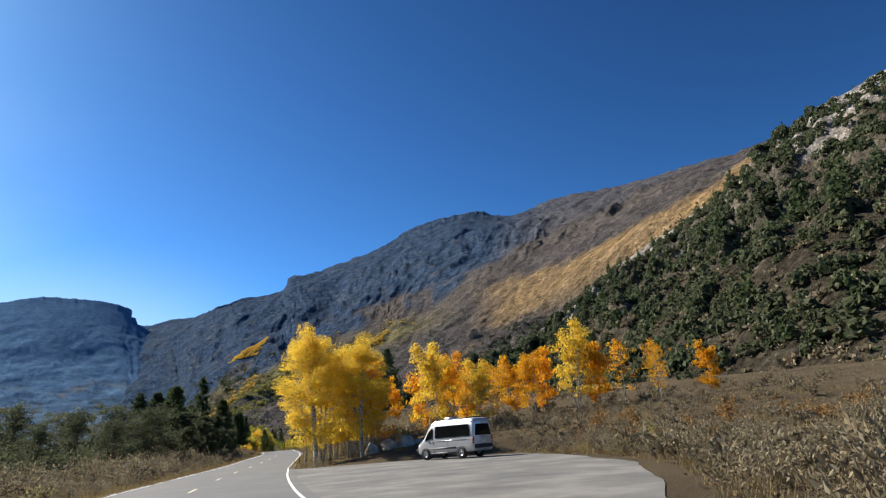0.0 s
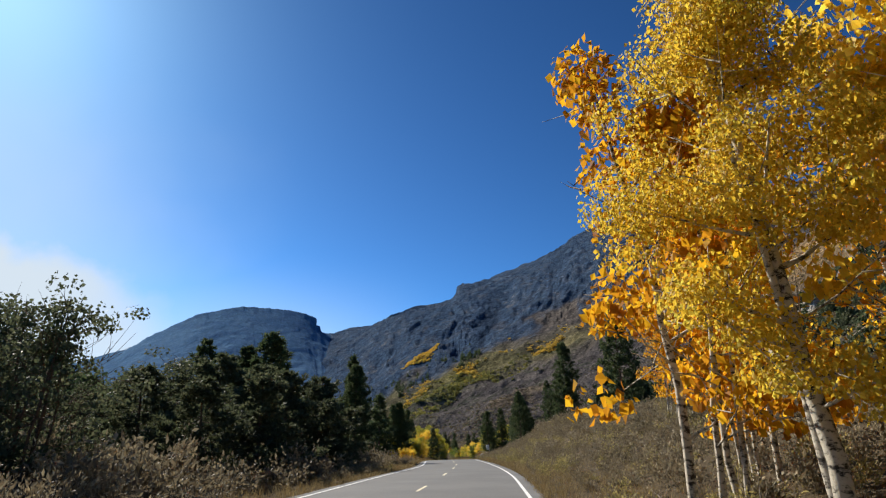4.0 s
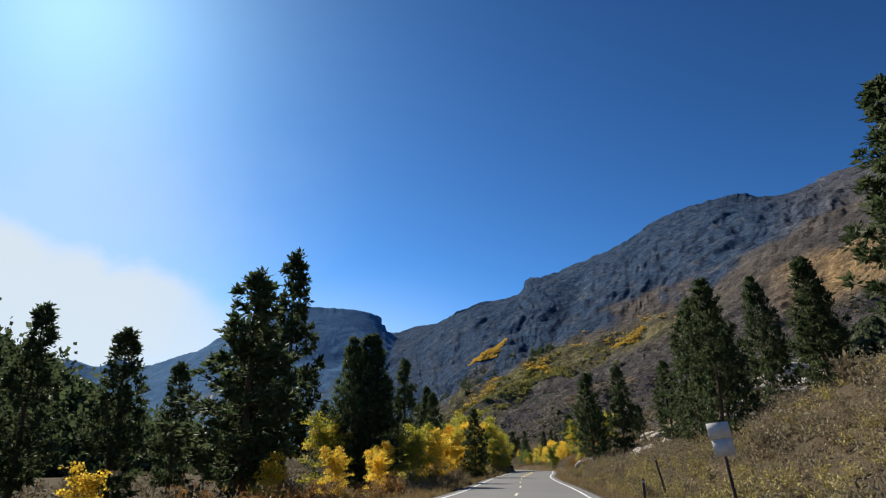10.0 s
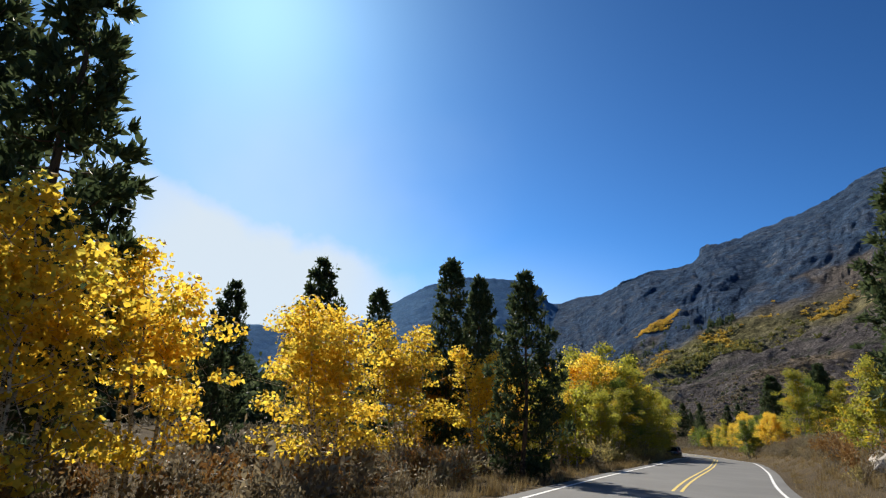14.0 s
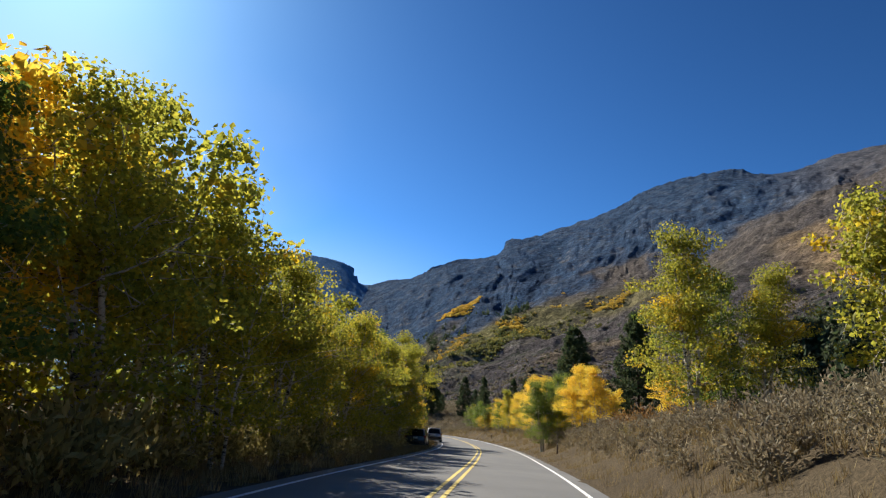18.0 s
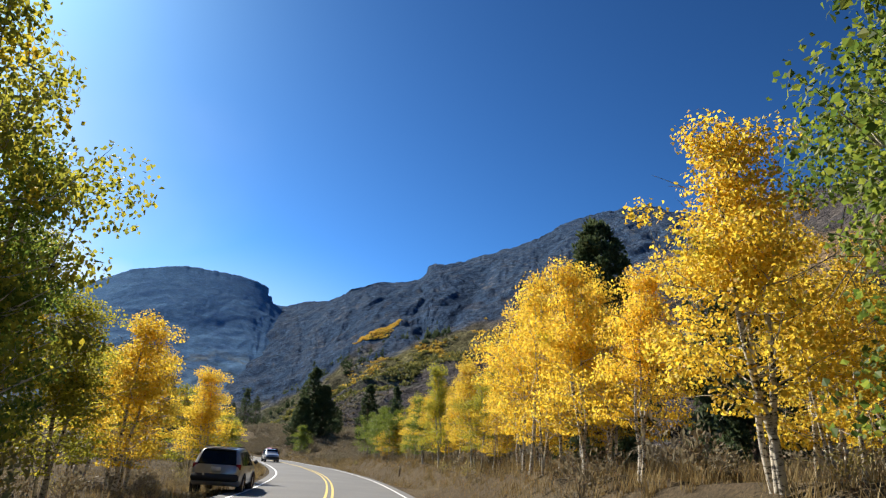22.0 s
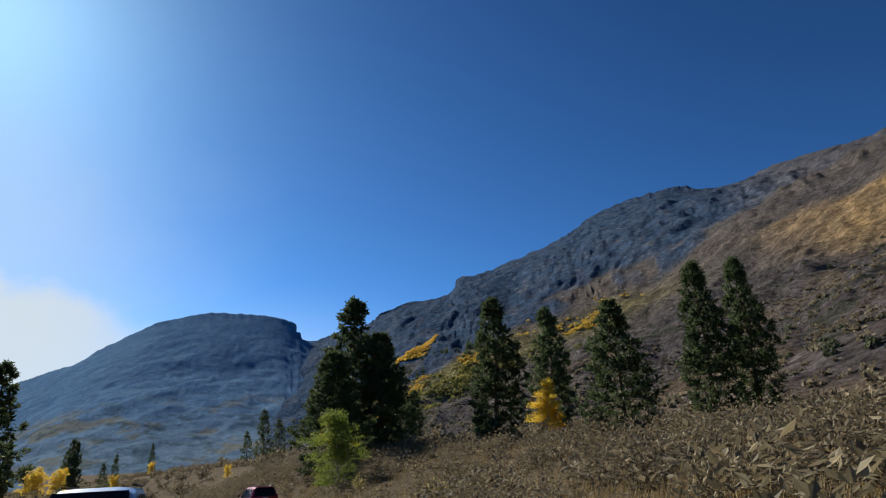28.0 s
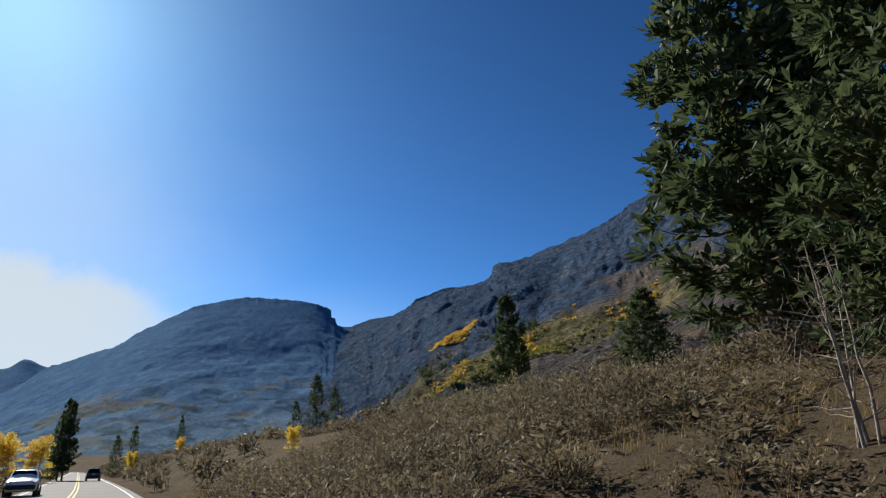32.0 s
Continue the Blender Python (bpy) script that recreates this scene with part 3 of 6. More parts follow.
def cover_big(U, V, P, gully):
    x, y = P[..., 0], P[..., 1]
    m = fbm(x, y, 260, 5, 21)
    k = fbm(x, y, 60, 5, 22, 0.6)
    f = fbm(x + 0.5 * P[..., 2], y, 22, 5, 24, 0.65)
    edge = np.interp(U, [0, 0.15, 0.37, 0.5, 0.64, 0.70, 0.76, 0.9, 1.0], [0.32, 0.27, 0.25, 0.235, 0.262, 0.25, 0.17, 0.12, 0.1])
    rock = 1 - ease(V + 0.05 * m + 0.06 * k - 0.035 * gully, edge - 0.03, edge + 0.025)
    high = ease(U + 0.04 * m, 0.66, 0.80)
    Vg = V - 0.085 * ease(U, 0.70, 0.88)
    gold = ease(Vg + 0.02 * k - 0.02 * m, 0.295, 0.335) * (1 - ease(Vg + 0.06 * k + 0.06 * m, 0.38, 0.50)) * ease(U + 0.04 * m, 0.65, 0.75)
    straw = ease(V, 0.45, 0.55) * ease(k + 0.5 * m, 0.05, 0.45) * 0.35
    olive = ease(V, 0.26, 0.34) * (1 - ease(U, 0.30, 0.52)) * ease(k + 0.3 * m, -0.35, 0.25)
    band = np.exp(-((V + 0.02 * k - 0.345) / 0.035) ** 2) * (1 - ease(U, 0.56, 0.66)) * ease(U, 0.1, 0.18)
    one = np.ones_like(x)
    return lay(((0.098, 0.088, 0.086), one), ((0.125, 0.108, 0.094), ease(m + 0.4 * k, -0.1, 0.4) * 0.8), ((0.092, 0.078, 0.076), ease(V, 0.62, 0.8) * ease(k, -0.2, 0.3)),
               ((0.245, 0.18, 0.095), straw), ((0.33, 0.22, 0.105), gold * (0.65 + 0.3 * ease(f + k, -0.3, 0.3))), ((0.115, 0.118, 0.06), olive * 0.85), ((0.17, 0.15, 0.065), band * 0.7),
               # blue of distance haze mixed into the rock colours, darker in the gullies
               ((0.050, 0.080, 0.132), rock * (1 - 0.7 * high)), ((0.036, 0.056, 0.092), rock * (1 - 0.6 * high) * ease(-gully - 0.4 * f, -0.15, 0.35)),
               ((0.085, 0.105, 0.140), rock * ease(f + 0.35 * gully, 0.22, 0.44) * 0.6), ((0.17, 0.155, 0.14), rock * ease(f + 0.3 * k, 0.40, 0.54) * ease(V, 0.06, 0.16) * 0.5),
               ((0.115, 0.108, 0.11), rock * high * 0.6), ((0.045, 0.055, 0.035), (1 - rock) * ease(f - 0.5 * k, 0.22, 0.34) * ease(V, 0.3, 0.4) * (1 - 0.75 * gold) * 0.6))


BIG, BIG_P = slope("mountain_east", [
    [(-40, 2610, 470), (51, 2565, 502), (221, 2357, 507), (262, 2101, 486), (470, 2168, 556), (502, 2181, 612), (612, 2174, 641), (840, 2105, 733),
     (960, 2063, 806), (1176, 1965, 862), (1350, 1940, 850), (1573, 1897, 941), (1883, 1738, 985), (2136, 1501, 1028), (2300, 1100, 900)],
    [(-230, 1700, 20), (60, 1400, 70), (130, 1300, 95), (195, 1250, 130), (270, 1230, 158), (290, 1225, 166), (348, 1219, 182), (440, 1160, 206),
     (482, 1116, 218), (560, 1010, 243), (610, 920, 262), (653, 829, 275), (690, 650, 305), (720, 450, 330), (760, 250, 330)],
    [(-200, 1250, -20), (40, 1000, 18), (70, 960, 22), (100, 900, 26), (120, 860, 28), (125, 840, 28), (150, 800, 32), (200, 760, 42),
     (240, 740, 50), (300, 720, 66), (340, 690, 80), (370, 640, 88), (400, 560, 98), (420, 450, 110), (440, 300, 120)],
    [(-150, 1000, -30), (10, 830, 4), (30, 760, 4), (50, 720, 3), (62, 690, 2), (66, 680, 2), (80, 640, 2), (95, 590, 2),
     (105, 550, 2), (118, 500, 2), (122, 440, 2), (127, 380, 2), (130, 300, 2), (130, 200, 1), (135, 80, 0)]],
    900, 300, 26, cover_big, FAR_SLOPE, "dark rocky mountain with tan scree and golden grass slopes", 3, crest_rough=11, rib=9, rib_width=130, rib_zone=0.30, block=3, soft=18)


def cover_hazed(U, V, P, gully):
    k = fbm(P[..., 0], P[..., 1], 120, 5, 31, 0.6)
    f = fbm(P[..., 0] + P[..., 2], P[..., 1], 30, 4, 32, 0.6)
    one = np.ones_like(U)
    # aerial haze painted as blue base colour, paler low down, darker in the gullies
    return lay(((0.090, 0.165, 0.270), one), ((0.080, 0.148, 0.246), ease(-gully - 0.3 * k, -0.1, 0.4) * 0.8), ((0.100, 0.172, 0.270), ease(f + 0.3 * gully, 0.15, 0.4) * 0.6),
               # includes tan ground patches below, their sunlit look put into the colour
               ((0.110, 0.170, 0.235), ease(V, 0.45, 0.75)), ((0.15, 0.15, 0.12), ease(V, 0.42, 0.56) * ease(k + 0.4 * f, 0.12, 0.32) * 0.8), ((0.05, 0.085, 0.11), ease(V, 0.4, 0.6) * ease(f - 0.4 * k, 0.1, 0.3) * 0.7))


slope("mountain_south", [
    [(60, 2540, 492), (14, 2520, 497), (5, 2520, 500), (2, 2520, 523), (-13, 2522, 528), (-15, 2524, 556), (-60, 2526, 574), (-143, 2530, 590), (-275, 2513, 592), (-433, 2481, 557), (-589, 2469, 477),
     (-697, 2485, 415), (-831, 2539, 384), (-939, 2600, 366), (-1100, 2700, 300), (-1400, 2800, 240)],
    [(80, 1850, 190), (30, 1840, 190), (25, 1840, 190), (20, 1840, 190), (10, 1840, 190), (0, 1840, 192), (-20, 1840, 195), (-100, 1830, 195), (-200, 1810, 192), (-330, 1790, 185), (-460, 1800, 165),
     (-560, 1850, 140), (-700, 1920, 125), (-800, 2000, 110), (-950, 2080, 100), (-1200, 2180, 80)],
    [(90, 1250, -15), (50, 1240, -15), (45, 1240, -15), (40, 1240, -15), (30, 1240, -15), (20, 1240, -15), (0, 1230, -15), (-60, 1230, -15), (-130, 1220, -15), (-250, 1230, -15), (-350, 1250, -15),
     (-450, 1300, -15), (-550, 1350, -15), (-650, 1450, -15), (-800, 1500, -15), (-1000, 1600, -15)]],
    480, 170, 10, cover_hazed, HAZED_SLOPE, "hazy blue flat-topped mountain with a notch in its crest", 8, crest_rough=7, scale=240, rib=3.5, rib_width=150, rib_zone=1.0, block=1.2, soft=18, even=True)
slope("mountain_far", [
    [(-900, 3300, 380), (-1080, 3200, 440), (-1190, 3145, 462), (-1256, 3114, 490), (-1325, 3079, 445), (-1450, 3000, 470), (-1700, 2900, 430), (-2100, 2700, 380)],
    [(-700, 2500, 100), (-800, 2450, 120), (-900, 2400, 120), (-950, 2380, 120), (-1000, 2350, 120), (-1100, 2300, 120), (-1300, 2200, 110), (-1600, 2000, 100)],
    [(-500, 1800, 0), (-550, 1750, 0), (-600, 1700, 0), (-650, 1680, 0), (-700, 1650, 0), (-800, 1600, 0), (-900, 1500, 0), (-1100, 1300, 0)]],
    140, 60, 12, cover_hazed, HAZED_SLOPE, "pale distant mountain peak tinted by blue haze", 14, crest_rough=6, rib=5, rib_width=140)


def cover_crag(U, V, P, gully):
    k = fbm(P[..., 0] + P[..., 2], P[..., 1], 30, 5, 41)
    m = fbm(P[..., 0], P[..., 1] + P[..., 2], 90, 4, 42)
    cliff = ease(k + 0.4 * m + 0.5 * (1 - ease(V, 0.05, 0.3)), 0.12, 0.35) * (1 - ease(V, 0.25, 0.5))
    one = np.ones_like(U)
    return lay(((0.072, 0.062, 0.045), one), ((0.10, 0.086, 0.066), ease(m, 0, 0.4)), ((0.30, 0.27, 0.24), cliff))


CRAG, CRAG_P = slope("hill_rocky", [
    [(330, -120, 150), (383, 100, 185), (388, 194, 188), (397, 233, 185), (425, 284, 182), (445, 342, 180), (462, 397, 178), (436, 426, 160), (372, 437, 118), (328, 435, 90), (290, 425, 72), (209, 416, 42), (150, 420, 8)],
    [(220, -120, 70), (250, 60, 90), (260, 150, 90), (270, 190, 88), (290, 240, 85), (300, 290, 82), (300, 330, 76), (290, 355, 68), (265, 370, 55), (245, 375, 42), (225, 378, 32), (185, 390, 18), (145, 410, 4)],
    [(105, -120, 0), (115, 40, 1), (120, 90, 1), (125, 130, 1), (130, 170, 2), (133, 210, 2), (135, 240, 2), (137, 270, 2), (139, 290, 2), (140, 310, 2), (140, 330, 2), (140, 360, 2), (138, 395, 2)]],
    260, 110, 22, cover_crag, NEAR_SLOPE, "steep rocky hillside with pale broken cliffs", 5, back=((20, 8), (90, 60), (200, 150)), crest_rough=7, scale=70, rib=7, rib_width=34, rib_zone=0.6, block=5)


def cover_wood(U, V, P, gully):
    n = fbm(P[..., 0], P[..., 1], 60, 5, 6)
    return lay(((0.05, 0.055, 0.035), np.ones_like(U)), ((0.10, 0.085, 0.06), ease(n, 0, 0.4)))


WOODED, WOODED_P = slope("hill_wooded", [
    [(-60, 470, 4), (-80, 420, 15), (-101, 383, 34), (-117, 366, 44), (-150, 345, 60), (-220, 300, 82), (-280, 220, 95), (-300, 100, 95), (-300, -100, 90)],
    [(-50, 450, 0), (-60, 400, 8), (-72, 370, 20), (-80, 350, 26), (-100, 320, 34), (-140, 280, 42), (-170, 200, 46), (-180, 90, 46), (-180, -100, 44)],
    [(-40, 430, -2), (-42, 390, -2), (-46, 360, -2), (-50, 335, -2), (-56, 300, -2), (-64, 250, -2), (-70, 180, -2), (-75, 80, -2), (-80, -100, -2)]],
    120, 60, 9, cover_wood, NEAR_SLOPE, "dark wooded hillside above the creek", 6, back=((20, 5), (80, 40), (150, 100)), crest_rough=4, scale=60)

# ---- trees ----


def tube(points, radii, sides=6):
    """A tapered limb along points: verts, quads."""
    p = np.asarray(points, float)
    t = np.gradient(p, axis=0)
    t /= np.linalg.norm(t, axis=1)[:, None] + 1e-9
    ref = np.where(np.abs(t[:, :1]) < 0.9, [[1.0, 0, 0]], [[0, 1.0, 0]])
    a = np.cross(t, ref)
    a /= np.linalg.norm(a, axis=1)[:, None] + 1e-9
    b = np.cross(t, a)
    ang = np.linspace(0, 2 * np.pi, sides, endpoint=False)
    ring = a[:, None] * np.cos(ang)[None, :, None] + b[:, None] * np.sin(ang)[None, :, None]
    v = (p[:, None] + ring * np.asarray(radii)[:, None, None]).reshape(-1, 3)
    i = np.arange(len(p) - 1)[:, None] * sides + np.arange(sides)[None]
    j = np.arange(len(p) - 1)[:, None] * sides + (np.arange(sides)[None] + 1) % sides
    return v, np.stack([i, j, j + sides, i + sides], -1).reshape(-1, 4)


def joined(bits):
    vs, fs, n = [], [], 0
    for v, f in bits:
        vs.append(v)
        fs.append(f + n)
        n += len(v)
    return np.concatenate(vs), np.concatenate(fs)


def leaf_quads(rng, centres, size, droop=0.0, long=1.0, outward=None, face=None):
    """One four-cornered leaf at each centre, turned at random, along outward, or facing a way."""
    n = len(centres)
    a = rng.normal(size=(n, 3))
    if outward is not None:
        a = a * 0.6 + outward
    if face is not None:
        a = np.cross(face + 0.75 * rng.normal(size=(n, 3)), a)
    a[:, 2] -= droop
    a /= np.linalg.norm(a, axis=1)[:, None] + 1e-9
    b = np.cross(a, rng.normal(size=(n, 3)) if face is None else face + 0.75 * rng.normal(size=(n, 3)))
    b /= np.linalg.norm(b, axis=1)[:, None] + 1e-9
    s = (size * rng.uniform(0.65, 1.35, n))[:, None]
    A, B = a * s * 0.5 * long, b * s * 0.5
    bend = np.cross(a, b) * s * 0.12
    v = np.stack([centres - A, centres + B * 0.9 + bend, centres + A, centres - B * 0.9 + bend], 1).reshape(-1, 3)
    return v, np.arange(4 * n).reshape(-1, 4)


def tree_meshes(kind, seed, leaves, leaf, mat, stems=1, h=10.0, width=0.50, base=0.16, bare=0.0, clumps=34, bark=None, puff=0.085, thick=1.0):
    """Aspen: bark mesh and leaf mesh, h metres tall."""
    rng = np.random.default_rng(seed)
    bits, tips = [], []
    for s in range(stems):
        a0 = rng.uniform(0, 2 * np.pi)
        off = np.array([np.cos(a0), np.sin(a0), 0]) * (0 if stems == 1 else rng.uniform(0.3, 0.9) * h * 0.10)
        hh = h * (rng.uniform(0.75, 1.0) if s else 0.97)
        lean = rng.normal(0, 0.045, 2) * hh + off[:2] * 0.8
        z = np.linspace(0, 1, 9)
        wob = np.cumsum(rng.normal(0, 0.012, (9, 2)), 0) * hh
        pts = np.stack([off[0] + lean[0] * z**1.4 + wob[:, 0], off[1] + lean[1] * z**1.4 + wob[:, 1], z * hh - 0.15], 1)
        r0 = thick * (0.0095 * h + 0.02) * (1.0 if s == 0 else rng.uniform(0.55, 0.9))
        bits.append(tube(pts, r0 * (1 - 0.9 * z) ** 0.9 + 0.008, 7))
        for f in (0.5, 0.62, 0.72, 0.81, 0.89, 0.95):
            tips.append((np.array([np.interp(max(f, base + 0.12), z, pts[:, i]) for i in range(3)]), 1.0, 0.0))
        nb = int(rng.integers(13, 19))
        for k in range(nb):
            f = base + (0.97 - base) * (k + rng.uniform(0, 1)) / nb
            start = np.array([np.interp(f, z, pts[:, i]) for i in range(3)])
            ang = k * 2.4 + rng.uniform(-0.5, 0.5)
            reach = h * width * 0.5 * (np.sin(np.pi * np.clip((f - base) / (1 - base) * 0.74 + 0.26, 0, 1)) ** 0.75) * rng.uniform(0.65, 1.15) / (1 if stems == 1 else 1.25)
            up = rng.uniform(0.15, 0.65)
            q = np.linspace(0, 1, 5)
            bp = start + np.stack([np.cos(ang) * reach * q, np.sin(ang) * reach * q, reach * up * q**1.3 + rng.normal(0, 0.02, 5) * reach], 1)
            bits.append(tube(bp, (0.35 * r0 * (1 - f * 0.6)) * (1 - 0.85 * q) + 0.004, 4))
            for j in range(3):
                tips.append((bp[2 + j], 0.5 + 0.5 * (j + 1) / 3, reach))
            for j in range(2):
                m = bp[2] + (bp[4] - bp[2]) * rng.uniform(0.1, 0.8)
                e = m + rng.normal(0, 0.35, 3) * reach + np.array([0, 0, 0.2 * reach])
                bits.append(tube(np.stack([m, (m + e) / 2 + rng.normal(0, 0.03, 3), e]), [0.02, 0.012, 0.004], 3))
                tips.append((e, 1.0, reach))
    wood = joined(bits)
    tips_p = np.array([t[0] for t in tips])
    w = np.array([t[1] for t in tips])
    keep = rng.uniform(size=len(tips_p)) > bare
    stem = np.array([t[2] == 0 for t in tips]) & (bare == 0)
    core = tips_p[stem]
    tips_p, w = tips_p[keep & ~stem], w[keep & ~stem] ** 2
    tips_p = tips_p[rng.choice(len(tips_p), min(len(tips_p), clumps * stems), replace=False, p=w / w.sum())]
    tips_p = np.concatenate([core, tips_p])
    size_k = h * puff * rng.uniform(0.6, 1.35, len(tips_p))
    pick = rng.choice(len(tips_p), leaves, p=size_k**2 / (size_k**2).sum())
    blob = rng.normal(size=(leaves, 3))
    blob /= np.linalg.norm(blob, axis=1)[:, None]
    blob[:, 2] = np.where(blob[:, 2] < -0.35, blob[:, 2] * 0.45, blob[:, 2])          # clumps are flatter below
    rad = size_k[pick] * rng.uniform(0, 1, leaves) ** 0.30
    c = tips_p[pick] + blob * rad[:, None] * np.array([1.1, 1.1, 0.85])
    low = h * base * 0.8
    c[:, 2] = np.where(c[:, 2] < low, low + (low - c[:, 2]) * 0.6, c[:, 2])
    crown = leaf_quads(rng, c, leaf, 0.1, face=blob + [0, 0, 0.25])
    return raw_mesh("trunk", *wood, [bark or ASPEN_BARK], True), raw_mesh("crown", *crown, [mat])


def pine_meshes(seed, h=15.0, width=0.38, levels=22, tufts=9, blades=12, base=0.10, size=0.42, ragged=0.3, mat=None):
    """Pine: whorls of boughs that sag and turn up at their ends, each carrying separate tufts of needles, with sky between."""
    rng = np.random.default_rng(seed)
    bits, cents, dirs = [], [], []
    z = np.linspace(0, 1, 9)
    wob = np.cumsum(rng.normal(0, 0.005, (9, 2)), 0) * h
    pts = np.stack([wob[:, 0], wob[:, 1], z * h - 0.2], 1)
    r0 = 0.013 * h + 0.04
    bits.append(tube(pts, r0 * (1 - 0.93 * z) + 0.01, 8))
    for l in range(levels):
        f = base + (0.985 - base) * ((l + rng.uniform(0, 0.5)) / levels) ** 0.92
        full = h * width * 0.5 * min(1.0, 1.22 * (1 - f) ** 0.8 + 0.05) * min(1, 0.6 + (f - base) * 2.5)
        nb = int(rng.integers(4, 7))
        a0 = rng.uniform(0, 6.28)
        for k in range(nb):
            if rng.uniform() < ragged * 0.45:
                continue
            ang = a0 + k * 2 * np.pi / nb + rng.uniform(-0.35, 0.35)
            reach = full * rng.uniform(1 - 1.1 * ragged, 1.12)
            q = np.linspace(0, 1, 5)
            start = np.array([np.interp(f, z, pts[:, i]) for i in range(3)])
            rise = 0.5 * f - 0.22 + rng.normal(0, 0.07)
            way = np.array([np.cos(ang), np.sin(ang)])
            bp = start + np.c_[way * (reach * q)[:, None], reach * (rise * q - 0.10 * np.sin(np.pi * q) + 0.22 * q**2.5)]
            bits.append(tube(bp, (0.16 * r0 * (1.15 - f)) * (1 - 0.8 * q) + 0.008, 4))
            n = max(3, int(tufts * (0.3 + 0.7 * reach / (h * width * 0.5))))
            tq = 1 - 0.68 * rng.uniform(0, 1, n) ** 1.25
            tq[0] = 1.0
            off = rng.normal(0, 1, n) * reach * 0.20 * (1.25 - 0.6 * tq)
            tp = np.stack([np.interp(tq, q, bp[:, i]) for i in range(3)], 1)
            tp[:, :2] += np.array([-way[1], way[0]])[None] * off[:, None]
            tp[:, 2] += rng.uniform(-0.02, 0.06, n) * reach
            cents.append(tp)
            dirs.append(np.c_[np.tile(way * 0.55, (n, 1)), np.full(n, 0.55)])
    cents.append(pts[-1] + rng.normal(0, 0.006 * h, (6, 3)) - [0, 0, 0.02 * h])
    dirs.append(np.tile([0, 0, 1.0], (6, 1)))
    c, d = np.repeat(np.concatenate(cents), blades, 0), np.repeat(np.concatenate(dirs), blades, 0)
    s = size * h / 15
    out = rng.normal(size=(len(c), 3)) * 0.75 + d
    out /= np.linalg.norm(out, axis=1)[:, None]
    big = np.repeat(rng.uniform(0.7, 1.35, len(c) // blades), blades)[:, None]
    crown = leaf_quads(rng, c + out * s * big * rng.uniform(0.3, 1.0, (len(c), 1)), s * 0.40, 0.0, 2.4, out * 2.2)
    return raw_mesh("trunk", *joined(bits), [PINE_BARK], True), raw_mesh("crown", *crown, [mat or NEEDLE])


LIB = {}


def kind_of(key, meshes, h):
    LIB[key] = (meshes, h)


for key, mat in (("gold", GOLD), ("orange", ORANGE), ("lime", LIME), ("green", GREEN)):
    kind_of(key + "_n", tree_meshes(key, 11, 15500, 0.118, mat, 3, width=0.56, base=0.20 if key == "gold" else 0.15, clumps=20, puff=0.080), 10.0)
    kind_of(key + "_m", tree_meshes(key, 64, 15500, 0.118, mat, 4, width=0.58, base=0.17 if key == "gold" else 0.13, clumps=16, puff=0.080), 10.0)
    kind_of(key + "_b", tree_meshes(key, 23, 6200, 0.215, mat, 4, width=0.58, base=0.15, clumps=15, puff=0.082), 10.0)
    kind_of(key + "_s", tree_meshes(key, 37, 2400, 0.36, mat, 2, width=0.64, base=0.06), 10.0)
kind_of("green_full", tree_meshes("green", 71, 24000, 0.13, GREEN, 4, width=0.66, base=0.03, clumps=24, puff=0.10), 10.0)
kind_of("snag", tree_meshes("snag", 91, 40, 0.05, SAGE, 4, width=0.7, base=0.08, bare=0.5, bark=DEAD_WOOD), 10.0)
kind_of("gold_t", tree_meshes("gold", 15, 30000, 0.086, GOLD, 2, width=0.58, base=0.17, clumps=30, puff=0.072, thick=1.5), 10.0)
kind_of("gold_u", tree_meshes("gold", 19, 30000, 0.086, GOLD, 3, width=0.56, base=0.13, clumps=22, puff=0.072, thick=1.3), 10.0)
kind_of("bare_a", tree_meshes("bare", 51, 1500, 0.2, ORANGE, 1, bare=0.6), 10.0)
kind_of("pine_a", pine_meshes(3, levels=23, tufts=11, blades=12, size=0.44), 15.0)
kind_of("pine_b", pine_meshes(5, width=0.40, levels=20, ragged=0.42, base=0.14, tufts=11, blades=13, size=0.46), 15.0)
kind_of("pine_c", pine_meshes(8, width=0.54, levels=22, ragged=0.28, base=0.04, tufts=14, blades=10, size=0.50), 15.0)
kind_of("pine_s", pine_meshes(9, width=0.42, levels=16, tufts=6, blades=6, size=0.75, base=0.05), 15.0)
kind_of("pine_n", pine_meshes(21, width=0.56, levels=34, tufts=20, blades=14, base=0.03, size=0.36, ragged=0.26), 15.0)
kind_of("juniper_a", pine_meshes(12, h=8.0, width=0.95, levels=17, tufts=18, blades=16, base=0.04, size=0.62, ragged=0.4, mat=JUNIPER), 8.0)
kind_of("juniper_b", tree_meshes("juniper", 44, 6000, 0.17, JUNIPER, 5, h=8.0, width=1.05, base=0.03, clumps=16, bark=PINE_BARK), 8.0)

LABELS = {"snag": ("dead_bush", "leafless grey dead bush beside the pine", "dead bushes"), "juniper": ("juniper", "bushy dark grey-green juniper by the creek", "junipers"), "gold": ("aspen", "quaking aspen with bright yellow autumn leaves", "aspens"), "orange": ("aspen", "small aspen with orange autumn leaves", "aspens"),
          "lime": ("aspen", "aspen with yellow-green leaves turning gold", "aspens"), "green": ("aspen", "aspen still in green leaf with yellow patches", "aspens"),
          "bare": ("aspen", "thin, nearly bare aspen with sparse orange leaves", "aspens"), "pine": ("pine_tree", "tall dark green pine with clumped needles", "pines")}
TREE_RNG = np.random.default_rng(77)


